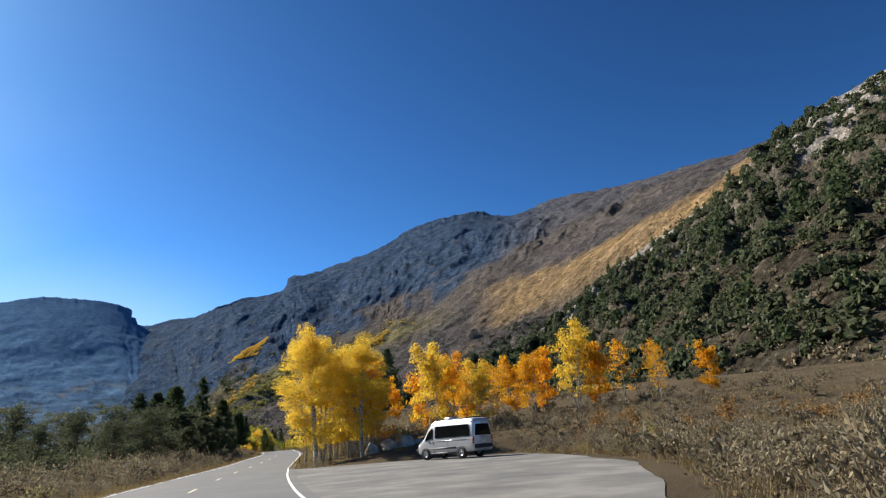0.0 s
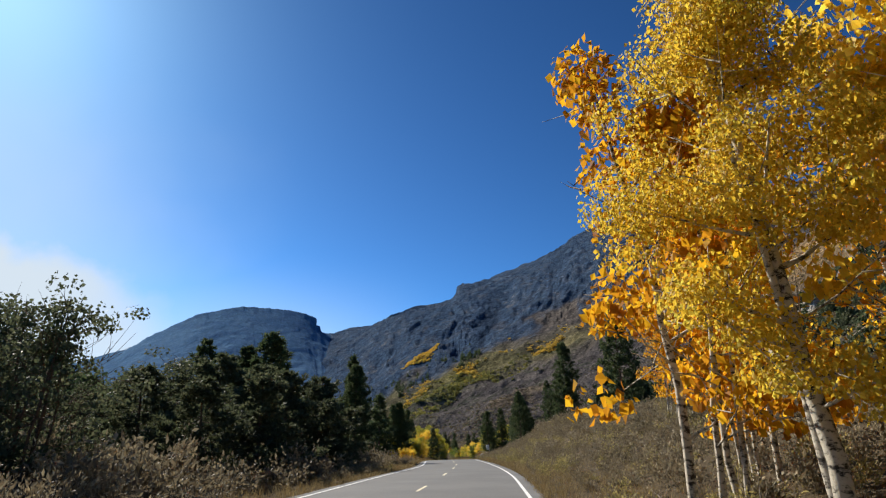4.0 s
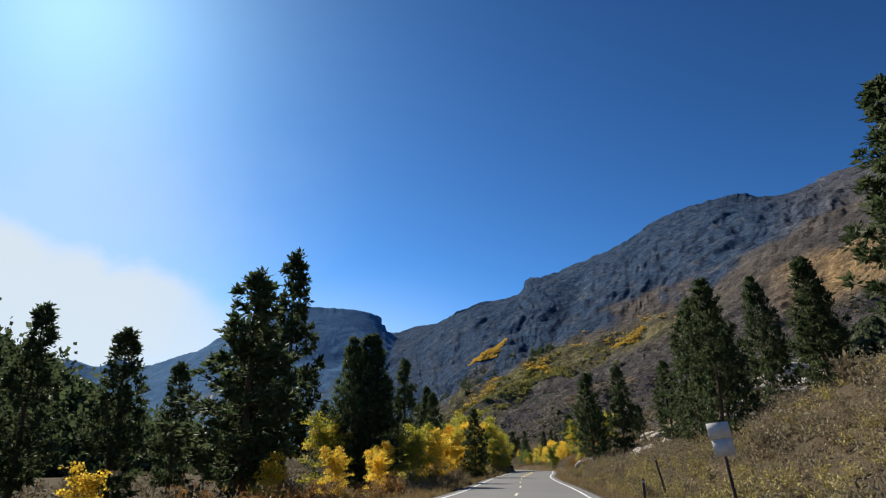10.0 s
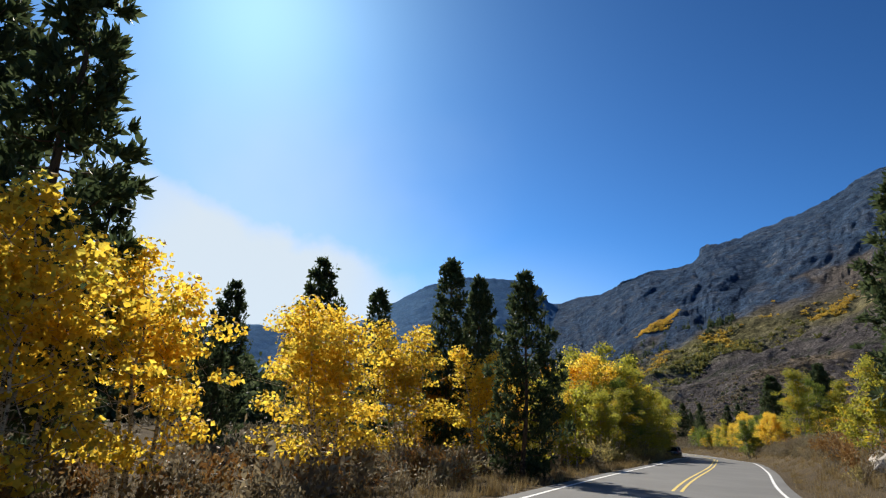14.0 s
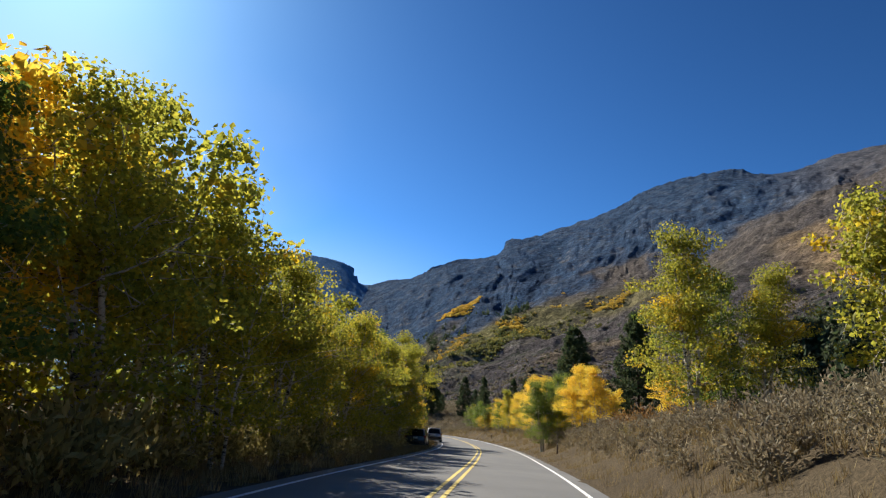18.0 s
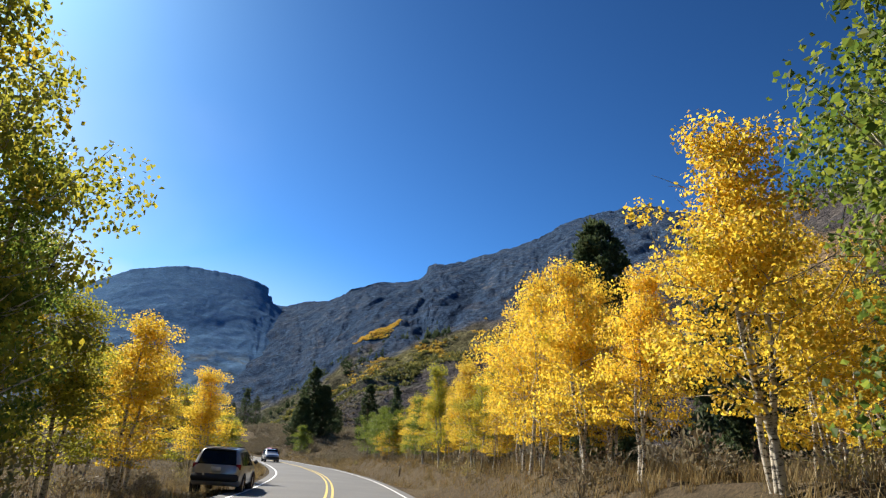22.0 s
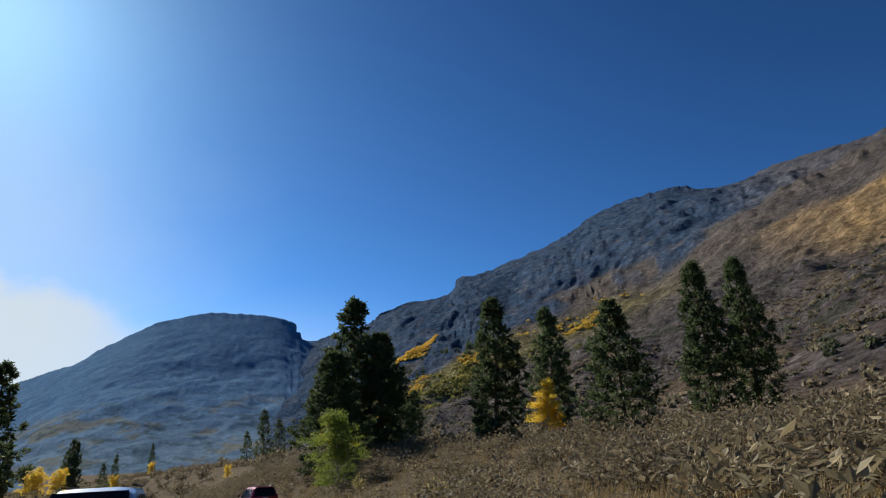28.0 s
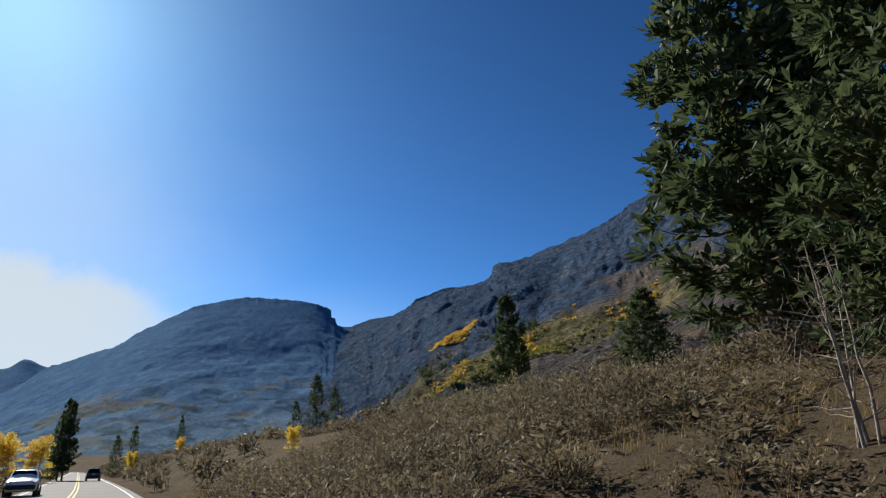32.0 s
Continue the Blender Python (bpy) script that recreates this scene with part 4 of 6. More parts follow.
def tree(key, x, y, h, wide=1.0, z=None, label=""):
    """Stands one tree, h metres tall, on the ground at x, y."""
    (bark, leaf), h0 = LIB[key]
    name, text, group = LABELS[key.split("_")[0]]
    base = float(ground_z(x, y)[0]) - 0.02 if z is None else z
    ob = new(name)
    ob.empty_display_size = 0.3
    tagged(ob, label or text, "tree", group)
    piece("trunk", bark, ob)
    piece("crown", leaf, ob)
    k = h / h0
    ob.matrix_world = Matrix.LocRotScale((x, y, base), Euler((0, 0, TREE_RNG.uniform(0, 6.28))), (k * wide, k * wide, k))
    return ob
# ---- trees along the drive ----
# turnout: the big yellow clump and the thinner aspens behind the van
for x, y, h, key, wide in ((16.4, 57.2, 13.2, "gold_t", 0.86), (16.2, 60.8, 12.6, "gold_u", 0.86), (18.7, 56.4, 11.6, "gold_t", 0.9), (19.4, 60.6, 11.6, "gold_t", 0.9), (20.2, 62.0, 11.0, "gold_b", 0.8), (18.6, 65.0, 11.0, "gold_t", 0.8),
                           (22.6, 61.5, 9.5, "orange_b", 0.85), (19.6, 66.0, 11.5, "gold_b", 0.8), (22.5, 67.0, 11.0, "lime_n", 0.8), (21.3, 72.0, 10.5, "gold_t", 0.8), (22.3, 76.8, 11.5, "orange_b", 0.8), (25.0, 72.5, 10.0, "gold_b", 0.8),
                           (24.5, 79.0, 9.0, "orange_b", 0.8), (28.0, 77.0, 9.5, "bare_a", 0.8), (40.5, 108.5, 8.2, "orange_b", 0.8), (43.5, 106.0, 7.0, "orange_s", 0.8)):
    tree(key, x, y, h, wide)
for x, y, h, key in ((30.3, 62.1, 9.8, "gold_b"), (33.0, 64.5, 8.8, "orange_b"), (35.0, 61.0, 7.6, "gold_b"), (31.5, 68.0, 8.2, "orange_s"), (36.5, 66.5, 7.5, "bare_a"), (38.5, 70.0, 8.0, "orange_s"), (41.0, 66.5, 7.0, "bare_a"),
                     (46.0, 76.0, 8.0, "bare_a"), (47.2, 68.3, 8.4, "orange_b"), (48.5, 74.0, 8.5, "orange_s"), (50.5, 79.0, 8.5, "bare_a"), (54.4, 75.0, 9.5, "orange_s"), (54.4, 67.6, 12.0, "gold_b"), (57.5, 66.5, 9.0, "orange_s"), (59.5, 70.0, 9.5, "bare_a"),
                     (62.5, 67.0, 9.0, "bare_a"), (65.0, 63.0, 8.5, "bare_a"), (68.5, 66.0, 8.0, "bare_a"), (72.0, 60.0, 7.5, "orange_s")):
    tree(key, x, y, h, 0.8)
# pines and junipers
for x, y, h, key, wide in ((18.2, 141.9, 12, "pine_n", 0.85), (8.6, 143.2, 15.5, "pine_a", 1.25), (8.1, 133.8, 14.5, "pine_a", 1.4), (5.0, 139.5, 14.0, "pine_n", 1.1), (2.0, 131.0, 13.0, "pine_c", 0.9), (21.7, 220.7, 27, "pine_b", 0.85), (60.6, 177.6, 16, "pine_a", 1.1), (60.0, 209.2, 8.2, "pine_a", 1), (67.3, 168.8, 20, "pine_c", 0.8), (25.2, 186.6, 13.6, "pine_b", 1.35),
                           (25.0, 189.4, 11.5, "pine_b", 1.0), (30.3, 203.9, 12.8, "pine_c", 0.75), (54.9, 190.5, 11.0, "pine_c", 0.8), (57.5, 194, 9.0, "pine_c", 0.9), (38.9, 250.8, 13.8, "pine_n", 0.66), (32.3, 246.2, 12, "pine_a", 0.9),
                           (34.7, 214, 12.5, "pine_b", 0.9), (29.7, 221.3, 10.7, "pine_a", 0.8), (39.2, 237.3, 11.5, "pine_a", 0.85), (43.6, 229.5, 8.4, "pine_c", 0.8), (32.5, 234.8, 11, "pine_c", 0.75), (58.4, 228.9, 11.5, "pine_a", 1.1),
                           (61.1, 224.5, 11, "pine_a", 0.9), (60.5, 232.5, 8, "pine_c", 0.9), (57.2, 197.5, 11.5, "pine_c", 0.85), (66.4, 195, 12, "pine_a", 1), (65.8, 201.3, 12, "pine_c", 0.7), (70.5, 200, 11, "pine_c", 0.8), (74, 182, 11, "pine_c", 0.9),
                           (7.3, 179.7, 9.5, "pine_a", 0.9), (5.9, 195, 11, "pine_a", 0.9), (10.8, 191.2, 13, "pine_b", 1), (13.1, 212, 12.5, "pine_a", 1), (17.9, 187.7, 10.5, "pine_a", 1), (20, 212.4, 10.5, "pine_b", 1), (-2, 190, 9, "pine_a", 1),
                           (-8, 186, 8, "pine_a", 1), (2, 205, 10, "pine_c", 0.8), (15, 226, 11, "pine_a", 1), (24, 240, 11, "pine_c", 0.8), (12, 236, 10, "pine_a", 1), (31.5, 205.5, 13.5, "pine_n", 0.85), (22, 200, 11, "pine_c", 0.7),
                           (75.4, 435.4, 15.0, "pine_a", 1.25), (73.4, 427.4, 9.6, "pine_n", 1.2), (78.0, 434.4, 11.0, "pine_n", 1.15), (85.5, 421.4, 11.6, "pine_a", 1.15), (91.9, 426.2, 11.5, "pine_a", 1), (88.2, 407.6, 7.6, "pine_c", 1.1), (96.7, 411.3, 11, "pine_a", 1),
                           (99.8, 411.1, 11, "pine_a", 0.9), (48.6, 428.7, 11.7, "pine_b", 1.1), (75.9, 464.6, 9.0, "pine_a", 1), (82.7, 456.6, 7.2, "pine_c", 1.15), (97.7, 470.9, 8, "pine_c", 0.9), (82.1, 441.7, 6, "pine_c", 0.9),
                           (56.2, 574.7, 16, "pine_s", 0.9), (60.5, 576, 13, "pine_s", 0.9), (51.5, 573, 10, "pine_s", 0.9), (20.1, 527.3, 12.5, "pine_b", 0.75), (21.8, 525.0, 11.8, "pine_b", 0.75), (18.3, 529.5, 10, "pine_s", 0.6), (21.6, 487.2, 9.5, "pine_a", 1.1), (16.4, 507, 11.5, "pine_b", 0.65), (12, 500, 9, "pine_s", 0.9), (5, 495, 9, "pine_s", 0.9),
                           (32.5, 458.8, 14, "pine_a", 1.0), (15.9, 563, 8.2, "pine_s", 0.9), (15.8, 574, 9.8, "pine_s", 0.7), (17.7, 605, 10.3, "pine_s", 0.6), (8, 520, 10, "pine_s", 0.7), (-2, 505, 10, "pine_s", 0.9), (98, 397, 9, "pine_c", 0.8),
                           (84.3, 329, 13.6, "pine_n", 0.9), (92, 326.5, 15.5, "pine_n", 0.9), (101, 322, 15, "pine_a", 1.0), (104, 332, 12, "pine_c", 0.8), (110, 340, 16, "pine_a", 1)):
    tree(key, x, y, h, wide)
for s, d, h, wide in ((60, -24, 4.5, 1), (66, -19, 5.0, 1), (72, -26, 6.0, 1), (78, -16, 5.5, 1), (84, -22, 7.0, 1), (90, -15, 7.5, 1), (94, -21, 8.0, 1), (98, -12, 7.5, 1), (101, -17, 8.5, 1), (104, -11, 9.1, 1), (107, -15, 11.1, 1), (110, -20, 11.7, 1),
                      (112, -12, 10.4, 1), (115, -15, 11.7, 1), (118, -11, 11.1, 1), (121, -16, 12.3, 1), (124, -13, 11.1, 1), (128, -18, 11.7, 1), (131, -14, 6.0, 1), (136, -19, 7.0, 1), (140, -24, 7.0, 1), (50, -30, 4.0, 1), (40, -36, 4.0, 1), (30, -42, 4.0, 1),
                      (75, -36, 6.0, 1), (95, -34, 9.0, 1), (110, -32, 13.0, 1), (122, -26, 11.7, 1), (88, -46, 7.0, 1), (60, -45, 5.0, 1), (106, -24, 7.8, .9), (114, -8.5, 3.0, 1.2), (100, -8.5, 2.6, 1.3), (120, -8.5, 2.4, 1.2)):
    tree("juniper_a" if 96 < s < 132 and d > -19 else "juniper_b", *at(s, d), h * (0.66 if 96 < s < 132 else 1.0), wide * (1.25 if 96 < s < 132 else 1.0))
tree("snag", 71.0, 428.5, 3.2, 0.9)
# yellow aspens among the pines on the creek side
for s, d, h, key in ((196, -9, 2.8, "gold_b"), (192, -10.5, 3.1, "gold_b"), (201, -10, 3.5, "gold_b"), (206, -8.5, 4.2, "lime_b"), (212, -9, 5.5, "lime_b"), (216, -8, 5.0, "gold_b"), (220, -10, 5.5, "gold_b"), (224, -8, 5.0, "gold_b"),
                     (229, -12, 6.0, "gold_b"), (233, -10.5, 6.2, "gold_b"), (205, -15, 6.5, "lime_b"), (186, -12, 3.0, "gold_s"), (178, -16, 2.6, "gold_s"), (172, -20, 2.5, "gold_s"), (160, -26, 2.6, "gold_s"), (150, -30, 3.0, "gold_s"), (146, -33, 2.5, "gold_s"),
                     (238, -9, 5.6, "gold_b"), (241, -13, 6.0, "orange_b"), (243, -9, 4.2, "gold_n"), (246, -11, 4.8, "gold_b"), (250, -9, 4.6, "gold_b"), (254, -12, 5.4, "lime_b"), (248, -16, 6.5, "orange_b"),
                     (257, -7.5, 5.2, "lime_n"), (260, -9.5, 5.5, "lime_b"), (262, -7.2, 5.8, "lime_n"), (265, -9.0, 6.4, "lime_b"), (267, -7.2, 7.2, "green_n"), (270, -9.4, 9.4, "gold_b"), (272, -7.0, 8.8, "lime_n"), (275, -9.2, 10.2, "lime_b"),
                     (277, -7.2, 7.6, "lime_m"), (280, -9.0, 9.6, "lime_b"), (282, -7.0, 7.6, "lime_n"), (285, -9.2, 8.0, "lime_b"), (287, -7.2, 7.0, "lime_m"), (290, -9.0, 8.0, "lime_b"), (292, -7.4, 7.6, "lime_n"), (295, -8.8, 8.0, "gold_b"),
                     (297, -7.4, 8.0, "lime_m"), (300, -7.6, 8.4, "green_n"), (303, -9.0, 8.0, "lime_b"), (305, -7.4, 8.0, "lime_n"), (308, -8.8, 8.6, "lime_b"), (310, -7.4, 8.6, "lime_n"), (313, -7.6, 9.0, "lime_n"), (316, -8.6, 10.6, "green_n"),
                     (318.5, -7.2, 10.6, "lime_m"), (321.5, -7.4, 8.0, "green_n"), (311.5, -6.8, 8.8, "lime_n"), (324.5, -8.2, 7.6, "lime_n"), (263, -13, 7.2, "lime_b"), (269, -13.5, 8.2, "orange_b"), (276, -13, 11.5, "lime_b"), (283, -13.5, 11.0, "green_b"), (291, -13, 8.6, "lime_b"), (299, -13, 8.6, "green_b"),
                     (307, -13, 8.8, "lime_b"), (315, -13, 9.0, "green_b"), (257, -17, 7.5, "green_b"), (268, -18, 8.5, "green_b"), (280, -18, 8.5, "lime_b"), (293, -18, 8.8, "green_b"), (306, -18, 9.0, "green_b"), (322, -13, 8.5, "lime_b"), (253, -14, 7.0, "orange_b"),
                     (327, -7.6, 5.8, "lime_n"), (330, -6.9, 6.0, "gold_n"), (333.5, -7.8, 5.4, "gold_n"), (346, -7.0, 6.2, "gold_n"), (350, -8.6, 5.4, "lime_b"), (338, -11, 6.0, "lime_b"), (360, -9, 4.4, "lime_b"), (374, -7.5, 5.0, "lime_b"), (379, -8, 4.6, "green_b")):
    tree(key, *at(s, d), h, 0.86 if 311 < s < 323 else 1.05)
# the row on the other side
for i, (s, d, h, key) in enumerate(((284.5, 8.6, 8.0, "lime_n"), (287, 9.8, 7.2, "green_n"), (286, 11.5, 6.6, "lime_n"), (282, 14.5, 8.0, "lime_b"), (308.6, 5.0, 5.6, "green_n"), (310.4, 5.2, 5.2, "green_n"), (307.6, 5.6, 4.6, "lime_n"), (311.5, 6.2, 5.2, "green_n"), (305.6, 6.5, 5.2, "gold_n"), (304.4, 7.4, 4.8, "gold_n"), (302, 8.0, 4.6, "gold_n"),
                     (306, 13.8, 4.8, "gold_n"), (302.5, 14.4, 4.2, "gold_n"), (313, 7.2, 5.2, "green_n"), (316, 7.2, 5.3, "gold_n"), (317.5, 9.2, 4.4, "gold_n"), (320.5, 7.2, 4.8, "gold_n"), (319.5, 10.0, 4.6, "gold_b"), (323.5, 7.3, 5.6, "gold_n"),
                     (327, 7.2, 6.4, "gold_n"), (325, 8.8, 5.8, "gold_n"), (329, 7.6, 6.2, "gold_n"), (329, 9.5, 4.6, "gold_n"), (331, 7.8, 6.2, "gold_n"), (333.2, 8.8, 5.6, "gold_n"), (335.3, 7.4, 4.4, "lime_n"), (341.3, 7.5, 4.6, "gold_n"), (346.6, 7.9, 4.6, "gold_n"), (349, 7.6, 4.4, "gold_n"), (333.5, 7.4, 3.4, "gold_n"), (337, 7.3, 5.0, "gold_n"), (339.5, 8.7, 5.4, "gold_n"), (336, 9.6, 5.0, "gold_b"),
                     (342.5, 8.4, 4.6, "gold_n"), (344.5, 7.0, 6.0, "lime_n"), (348.5, 8.8, 4.4, "gold_b"), (351, 7.2, 4.4, "green_n"), (352.3, 8.4, 4.7, "lime_n"), (355.3, 7.2, 4.8, "gold_n"), (354, 9.0, 4.2, "gold_n"), (358, 7.4, 3.2, "lime_n"),
                     (357, 9.2, 4.4, "lime_b"), (360.4, 8.9, 5.2, "gold_n"), (363.0, 7.2, 4.3, "green_n"), (363.5, 8.6, 4.8, "lime_n"), (366.3, 7.0, 2.8, "gold_n"), (365.2, 8.4, 3.6, "gold_n"), (363.2, 7.4, 3.2, "gold_n"), (367.3, 8.8, 3.8, "gold_n"), (368.6, 7.2, 4.7, "green_n"), (371.8, 7.2, 5.3, "green_n"),
                     (375, 7.2, 4.8, "green_n"), (322, 13.5, 4.6, "gold_b"), (360, 13.5, 4.6, "orange_b"), (374, 12, 4.4, "gold_b"),
                     (423, 10.2, 5.2, "green_full"), (418.5, 22.6, 4.4, "gold_n"), (420, 25, 3.4, "orange_s"), (403, 31, 5, "orange_s"))):
    tree(key.replace("_n", "_m") if i % 2 else key, *at(s, d - 0.7 if 315 < s < 385 and d < 9.5 else d), h, 0.78 if 340 < s < 346.5 else 1.25 if 350 < s < 353 else 0.88 if 318 < s < 330 else 1.0)
for x, y, h in ((23.2, 512.3, 6.2), (20.6, 510.8, 6.6), (18.0, 513, 5.8), (14.5, 509, 5.5), (17.5, 568, 4.6), (19.0, 600, 4.5), (60, 470, 2.0)):
    tree("gold_b", x, y, h)
for s, d, h in ((232, 7.5, 3.5), (240, 7.8, 3.0), (246, 8.2, 3.2), (228, -6.5, 3.2), (236, -6.8, 4.5)):
    tree("lime_s", *at(s + 10, d), h)

# ---- shrubs, grass and far woods ----


def shrub_shape(seed, quads, leaf, long):
    """A rounded dry shrub, about 1 m wide and 0.7 m high: stems and foliage."""
    rng = np.random.default_rng(seed)
    n = 9
    ends = np.stack([rng.normal(0, 0.28, n), rng.normal(0, 0.28, n), rng.uniform(0.35, 0.75, n)], 1)
    stems = joined([tube(np.stack([[0, 0, -0.05], e * 0.5 + rng.normal(0, 0.03, 3), e]), [0.014, 0.009, 0.004], 3) for e in ends])
    c = ends[rng.integers(0, n, quads)] * rng.uniform(0.35, 1.05, (quads, 1)) + rng.normal(0, 0.12, (quads, 3)) * [1, 1, 0.7]
    c[:, 2] = np.abs(c[:, 2])
    out = c * [1.5, 1.5, 0.6] + [0, 0, 0.35]
    return stems, leaf_quads(rng, c, leaf, -0.2, long, out)


def scatter_mesh(name, shapes, places, scales, turns, mats):
    """Many copies of a few shapes joined into one mesh."""
    rng = np.random.default_rng(len(places))
    vs, fs, n = [], [], 0
    which = rng.integers(0, len(shapes), len(places))
    for k, (v, f) in enumerate(shapes):
        i = np.where(which == k)[0]
        if not len(i):
            continue
        c, s = np.cos(turns[i])[:, None], np.sin(turns[i])[:, None]
        sc = scales[i][:, None]
        tall = sc * rng.uniform(0.75, 1.25, (len(i), 1))
        V = np.stack([(v[None, :, 0] * c - v[None, :, 1] * s) * sc, (v[None, :, 0] * s + v[None, :, 1] * c) * sc, v[None, :, 2] * tall], -1) + places[i][:, None, :]
        F = f[None] + (np.arange(len(i)) * len(v))[:, None, None] + n
        vs.append(V.reshape(-1, 3))
        fs.append(F.reshape(-1, f.shape[1]))
        n += len(i) * len(v)
    return raw_mesh(name, np.concatenate(vs), np.concatenate(fs), mats)


def roadside(rng, n, s_lo, s_hi, d_lo, d_hi, power=1.0, side=None):
    """Random places beside the road, off the asphalt and the turnout."""
    s = rng.uniform(s_lo, s_hi, n)
    d = d_lo + (d_hi - d_lo) * rng.uniform(0, 1, n) ** power
    sg = rng.choice([-1, 1], n) if side is None else np.full(n, side)
    k = np.clip((s + S0).astype(int), 0, len(ROAD) - 1)
    xy = ROAD[k, :2] + SIDE[k] * (d * sg)[:, None]
    lot = (sg > 0) & (s > -62) & (s < 53) & (d < np.interp(s, *LOT_EDGE) + 0.6)
    lot |= (sg > 0) & (s > 421) & (s < 439) & (d > 4.0) & (d < 9.0)            # where the red car stands
    lot |= (sg > 0) & (s > 44) & (s < 61) & (d > 9) & (d < 21)         # trodden ground round the boulders
    kk, dd = road_frame(xy[:, 0], xy[:, 1])
    keep = ~lot & (np.abs(dd) > d_lo - 0.3)
    xy = xy[keep]
    return np.c_[xy, ground_z(xy[:, 0], xy[:, 1]) - 0.02]


VEG = np.random.default_rng(5)
FINE = [shrub_shape(i, 190, 0.053, 2.1) for i in range(5)]
THICK = [shrub_shape(80 + i, 240, 0.055, 2.0)[1] for i in range(3)]
DENSE = [shrub_shape(120 + i, 430, 0.036, 2.2)[1] for i in range(3)]
WIDE = [(v * [1.8, 1.8, 1.0], f) for v, f in [shrub_shape(150 + i, 240, 0.049, 2.1)[1] for i in range(3)]]
MID = [shrub_shape(60 + i, 170, 0.056, 1.8)[1] for i in range(4)]
COARSE = [joined([shrub_shape(40 + i, 72, 0.115, 2.0)[1]]) for i in range(4)]
for mat, label, n, seed in ((SAGE, "dry tan and olive sagebrush clump beside the road", 210, 1), (RABBIT, "yellow-green rabbitbrush in seed beside the road", 90, 2)):
    meshes = [(raw_mesh("stems", *st, [DEAD_WOOD]), raw_mesh("foliage", *fo, [mat])) for st, fo in FINE]
    for x, y, z in roadside(VEG, n, -8, 455, 5.4, 11, 1.3):
        ob = tagged(new("sagebrush"), label, "shrub", "roadside shrubs")
        st, fo = meshes[int(VEG.integers(0, 5))]
        piece("stems", st, ob)
        piece("foliage", fo, ob)
        k = VEG.uniform(0.5, 1.15)
        ob.matrix_world = Matrix.LocRotScale((x, y, z), Euler((0, 0, VEG.uniform(0, 6.28))), (k, k, k * VEG.uniform(0.8, 1.2)))


def stuff(name, shapes, places, lo, hi, mat, label, category):
    if len(places):
        me = scatter_mesh(name, shapes, places, VEG.uniform(lo, hi, len(places)), VEG.uniform(0, 6.28, len(places)), [mat])
        tagged(new(name, me), label, category, kind="stuff")


fine = [f[1] for f in FINE]
stuff("near_sagebrush", fine, np.concatenate([roadside(VEG, 1150, -15, 470, 5.6, 15, 1.2), roadside(VEG, 330, 258, 312, 5.4, 16, 1.1, 1)]), 0.5, 1.2, SAGE, "dense dry sagebrush along the verge", "shrubs")
stuff("near_rabbitbrush", fine, roadside(VEG, 330, 80, 240, 5.6, 20, 1.2, 1), 0.6, 1.2, RABBIT, "yellow-green rabbitbrush on the bank", "shrubs")
stuff("meadow_sagebrush", COARSE, roadside(VEG, 2300, -25, 400, 14, 75, 1.2), 0.9, 2.0, SAGE, "rolling dry sagebrush meadow", "shrubs")
stuff("near_meadow_sagebrush", fine, roadside(VEG, 260, 378, 470, 6, 24, 0.8, 1), 0.5, 1.05, SAGE, "dry sagebrush on the rising verge", "shrubs")
stuff("slope_meadow_sagebrush", COARSE, roadside(VEG, 2200, 375, 620, 20, 90, 0.9, 1), 0.9, 2.0, SAGE, "dry sagebrush covering the rising meadow", "shrubs")
stuff("creek_meadow_sagebrush", COARSE, roadside(VEG, 1700, 385, 680, 5.4, 70, 1.1, -1), 0.8, 2.0, SAGE, "low olive sagebrush on the creek meadow", "shrubs")
stuff("turnout_sagebrush", MID, roadside(VEG, 900, -10, 110, 25, 120, 1.3, 1), 0.6, 1.3, SAGE, "tan sagebrush behind the turnout", "shrubs")
stuff("bank_sagebrush", MID, np.concatenate([roadside(VEG, 1150, 70, 205, 8, 30, 1.0, 1), roadside(VEG, 200, 205, 250, 7, 14, 1.0, 1)]), 0.8, 1.7, SAGE, "tan sagebrush covering the roadside bank", "shrubs")
stuff("willow_thicket", THICK, np.concatenate([roadside(VEG, 26, 290, 303, 7, 16, 1, 1), roadside(VEG, 120, 150, 240, 6, 16, 1, -1), roadside(VEG, 40, 236, 262, 6, 12, 1, 1)]), 0.9, 1.7, WILLOW, "rust-brown willow thicket", "shrubs")
stuff("aspen_undergrowth", THICK, roadside(VEG, 330, 252, 324, 6.3, 15, 1.3, -1), 1.0, 2.2, RABBIT, "tangled olive undergrowth beneath the aspens", "shrubs")
stuff("creek_thicket", THICK, np.concatenate([roadside(VEG, 280, 55, 142, 15, 36, 1, -1), roadside(VEG, 160, 0, 70, 22, 60, 1, -1)]), 1.6, 3.4, JUNIPER, "dark green thicket on the creek side", "shrubs")
stuff("creek_sagebrush", THICK, np.concatenate([roadside(VEG, 230, 20, 150, 6.5, 17, 1, -1), roadside(VEG, 60, 50, 145, 7, 14, 1, -1), roadside(VEG, 130, 205, 262, 5.8, 24, 1, -1)]), 1.0, 2.3, SAGE, "tall olive-tan sagebrush on the creek side", "shrubs")
stuff("tall_bank_sagebrush", DENSE, np.concatenate([roadside(VEG, 150, 86, 225, 5.8, 15, 1, 1), roadside(VEG, 40, 246, 282, 6.0, 13, 1, 1)]), 0.8, 1.6, SAGE, "rounded tan sagebrush mounds on the bank", "shrubs")
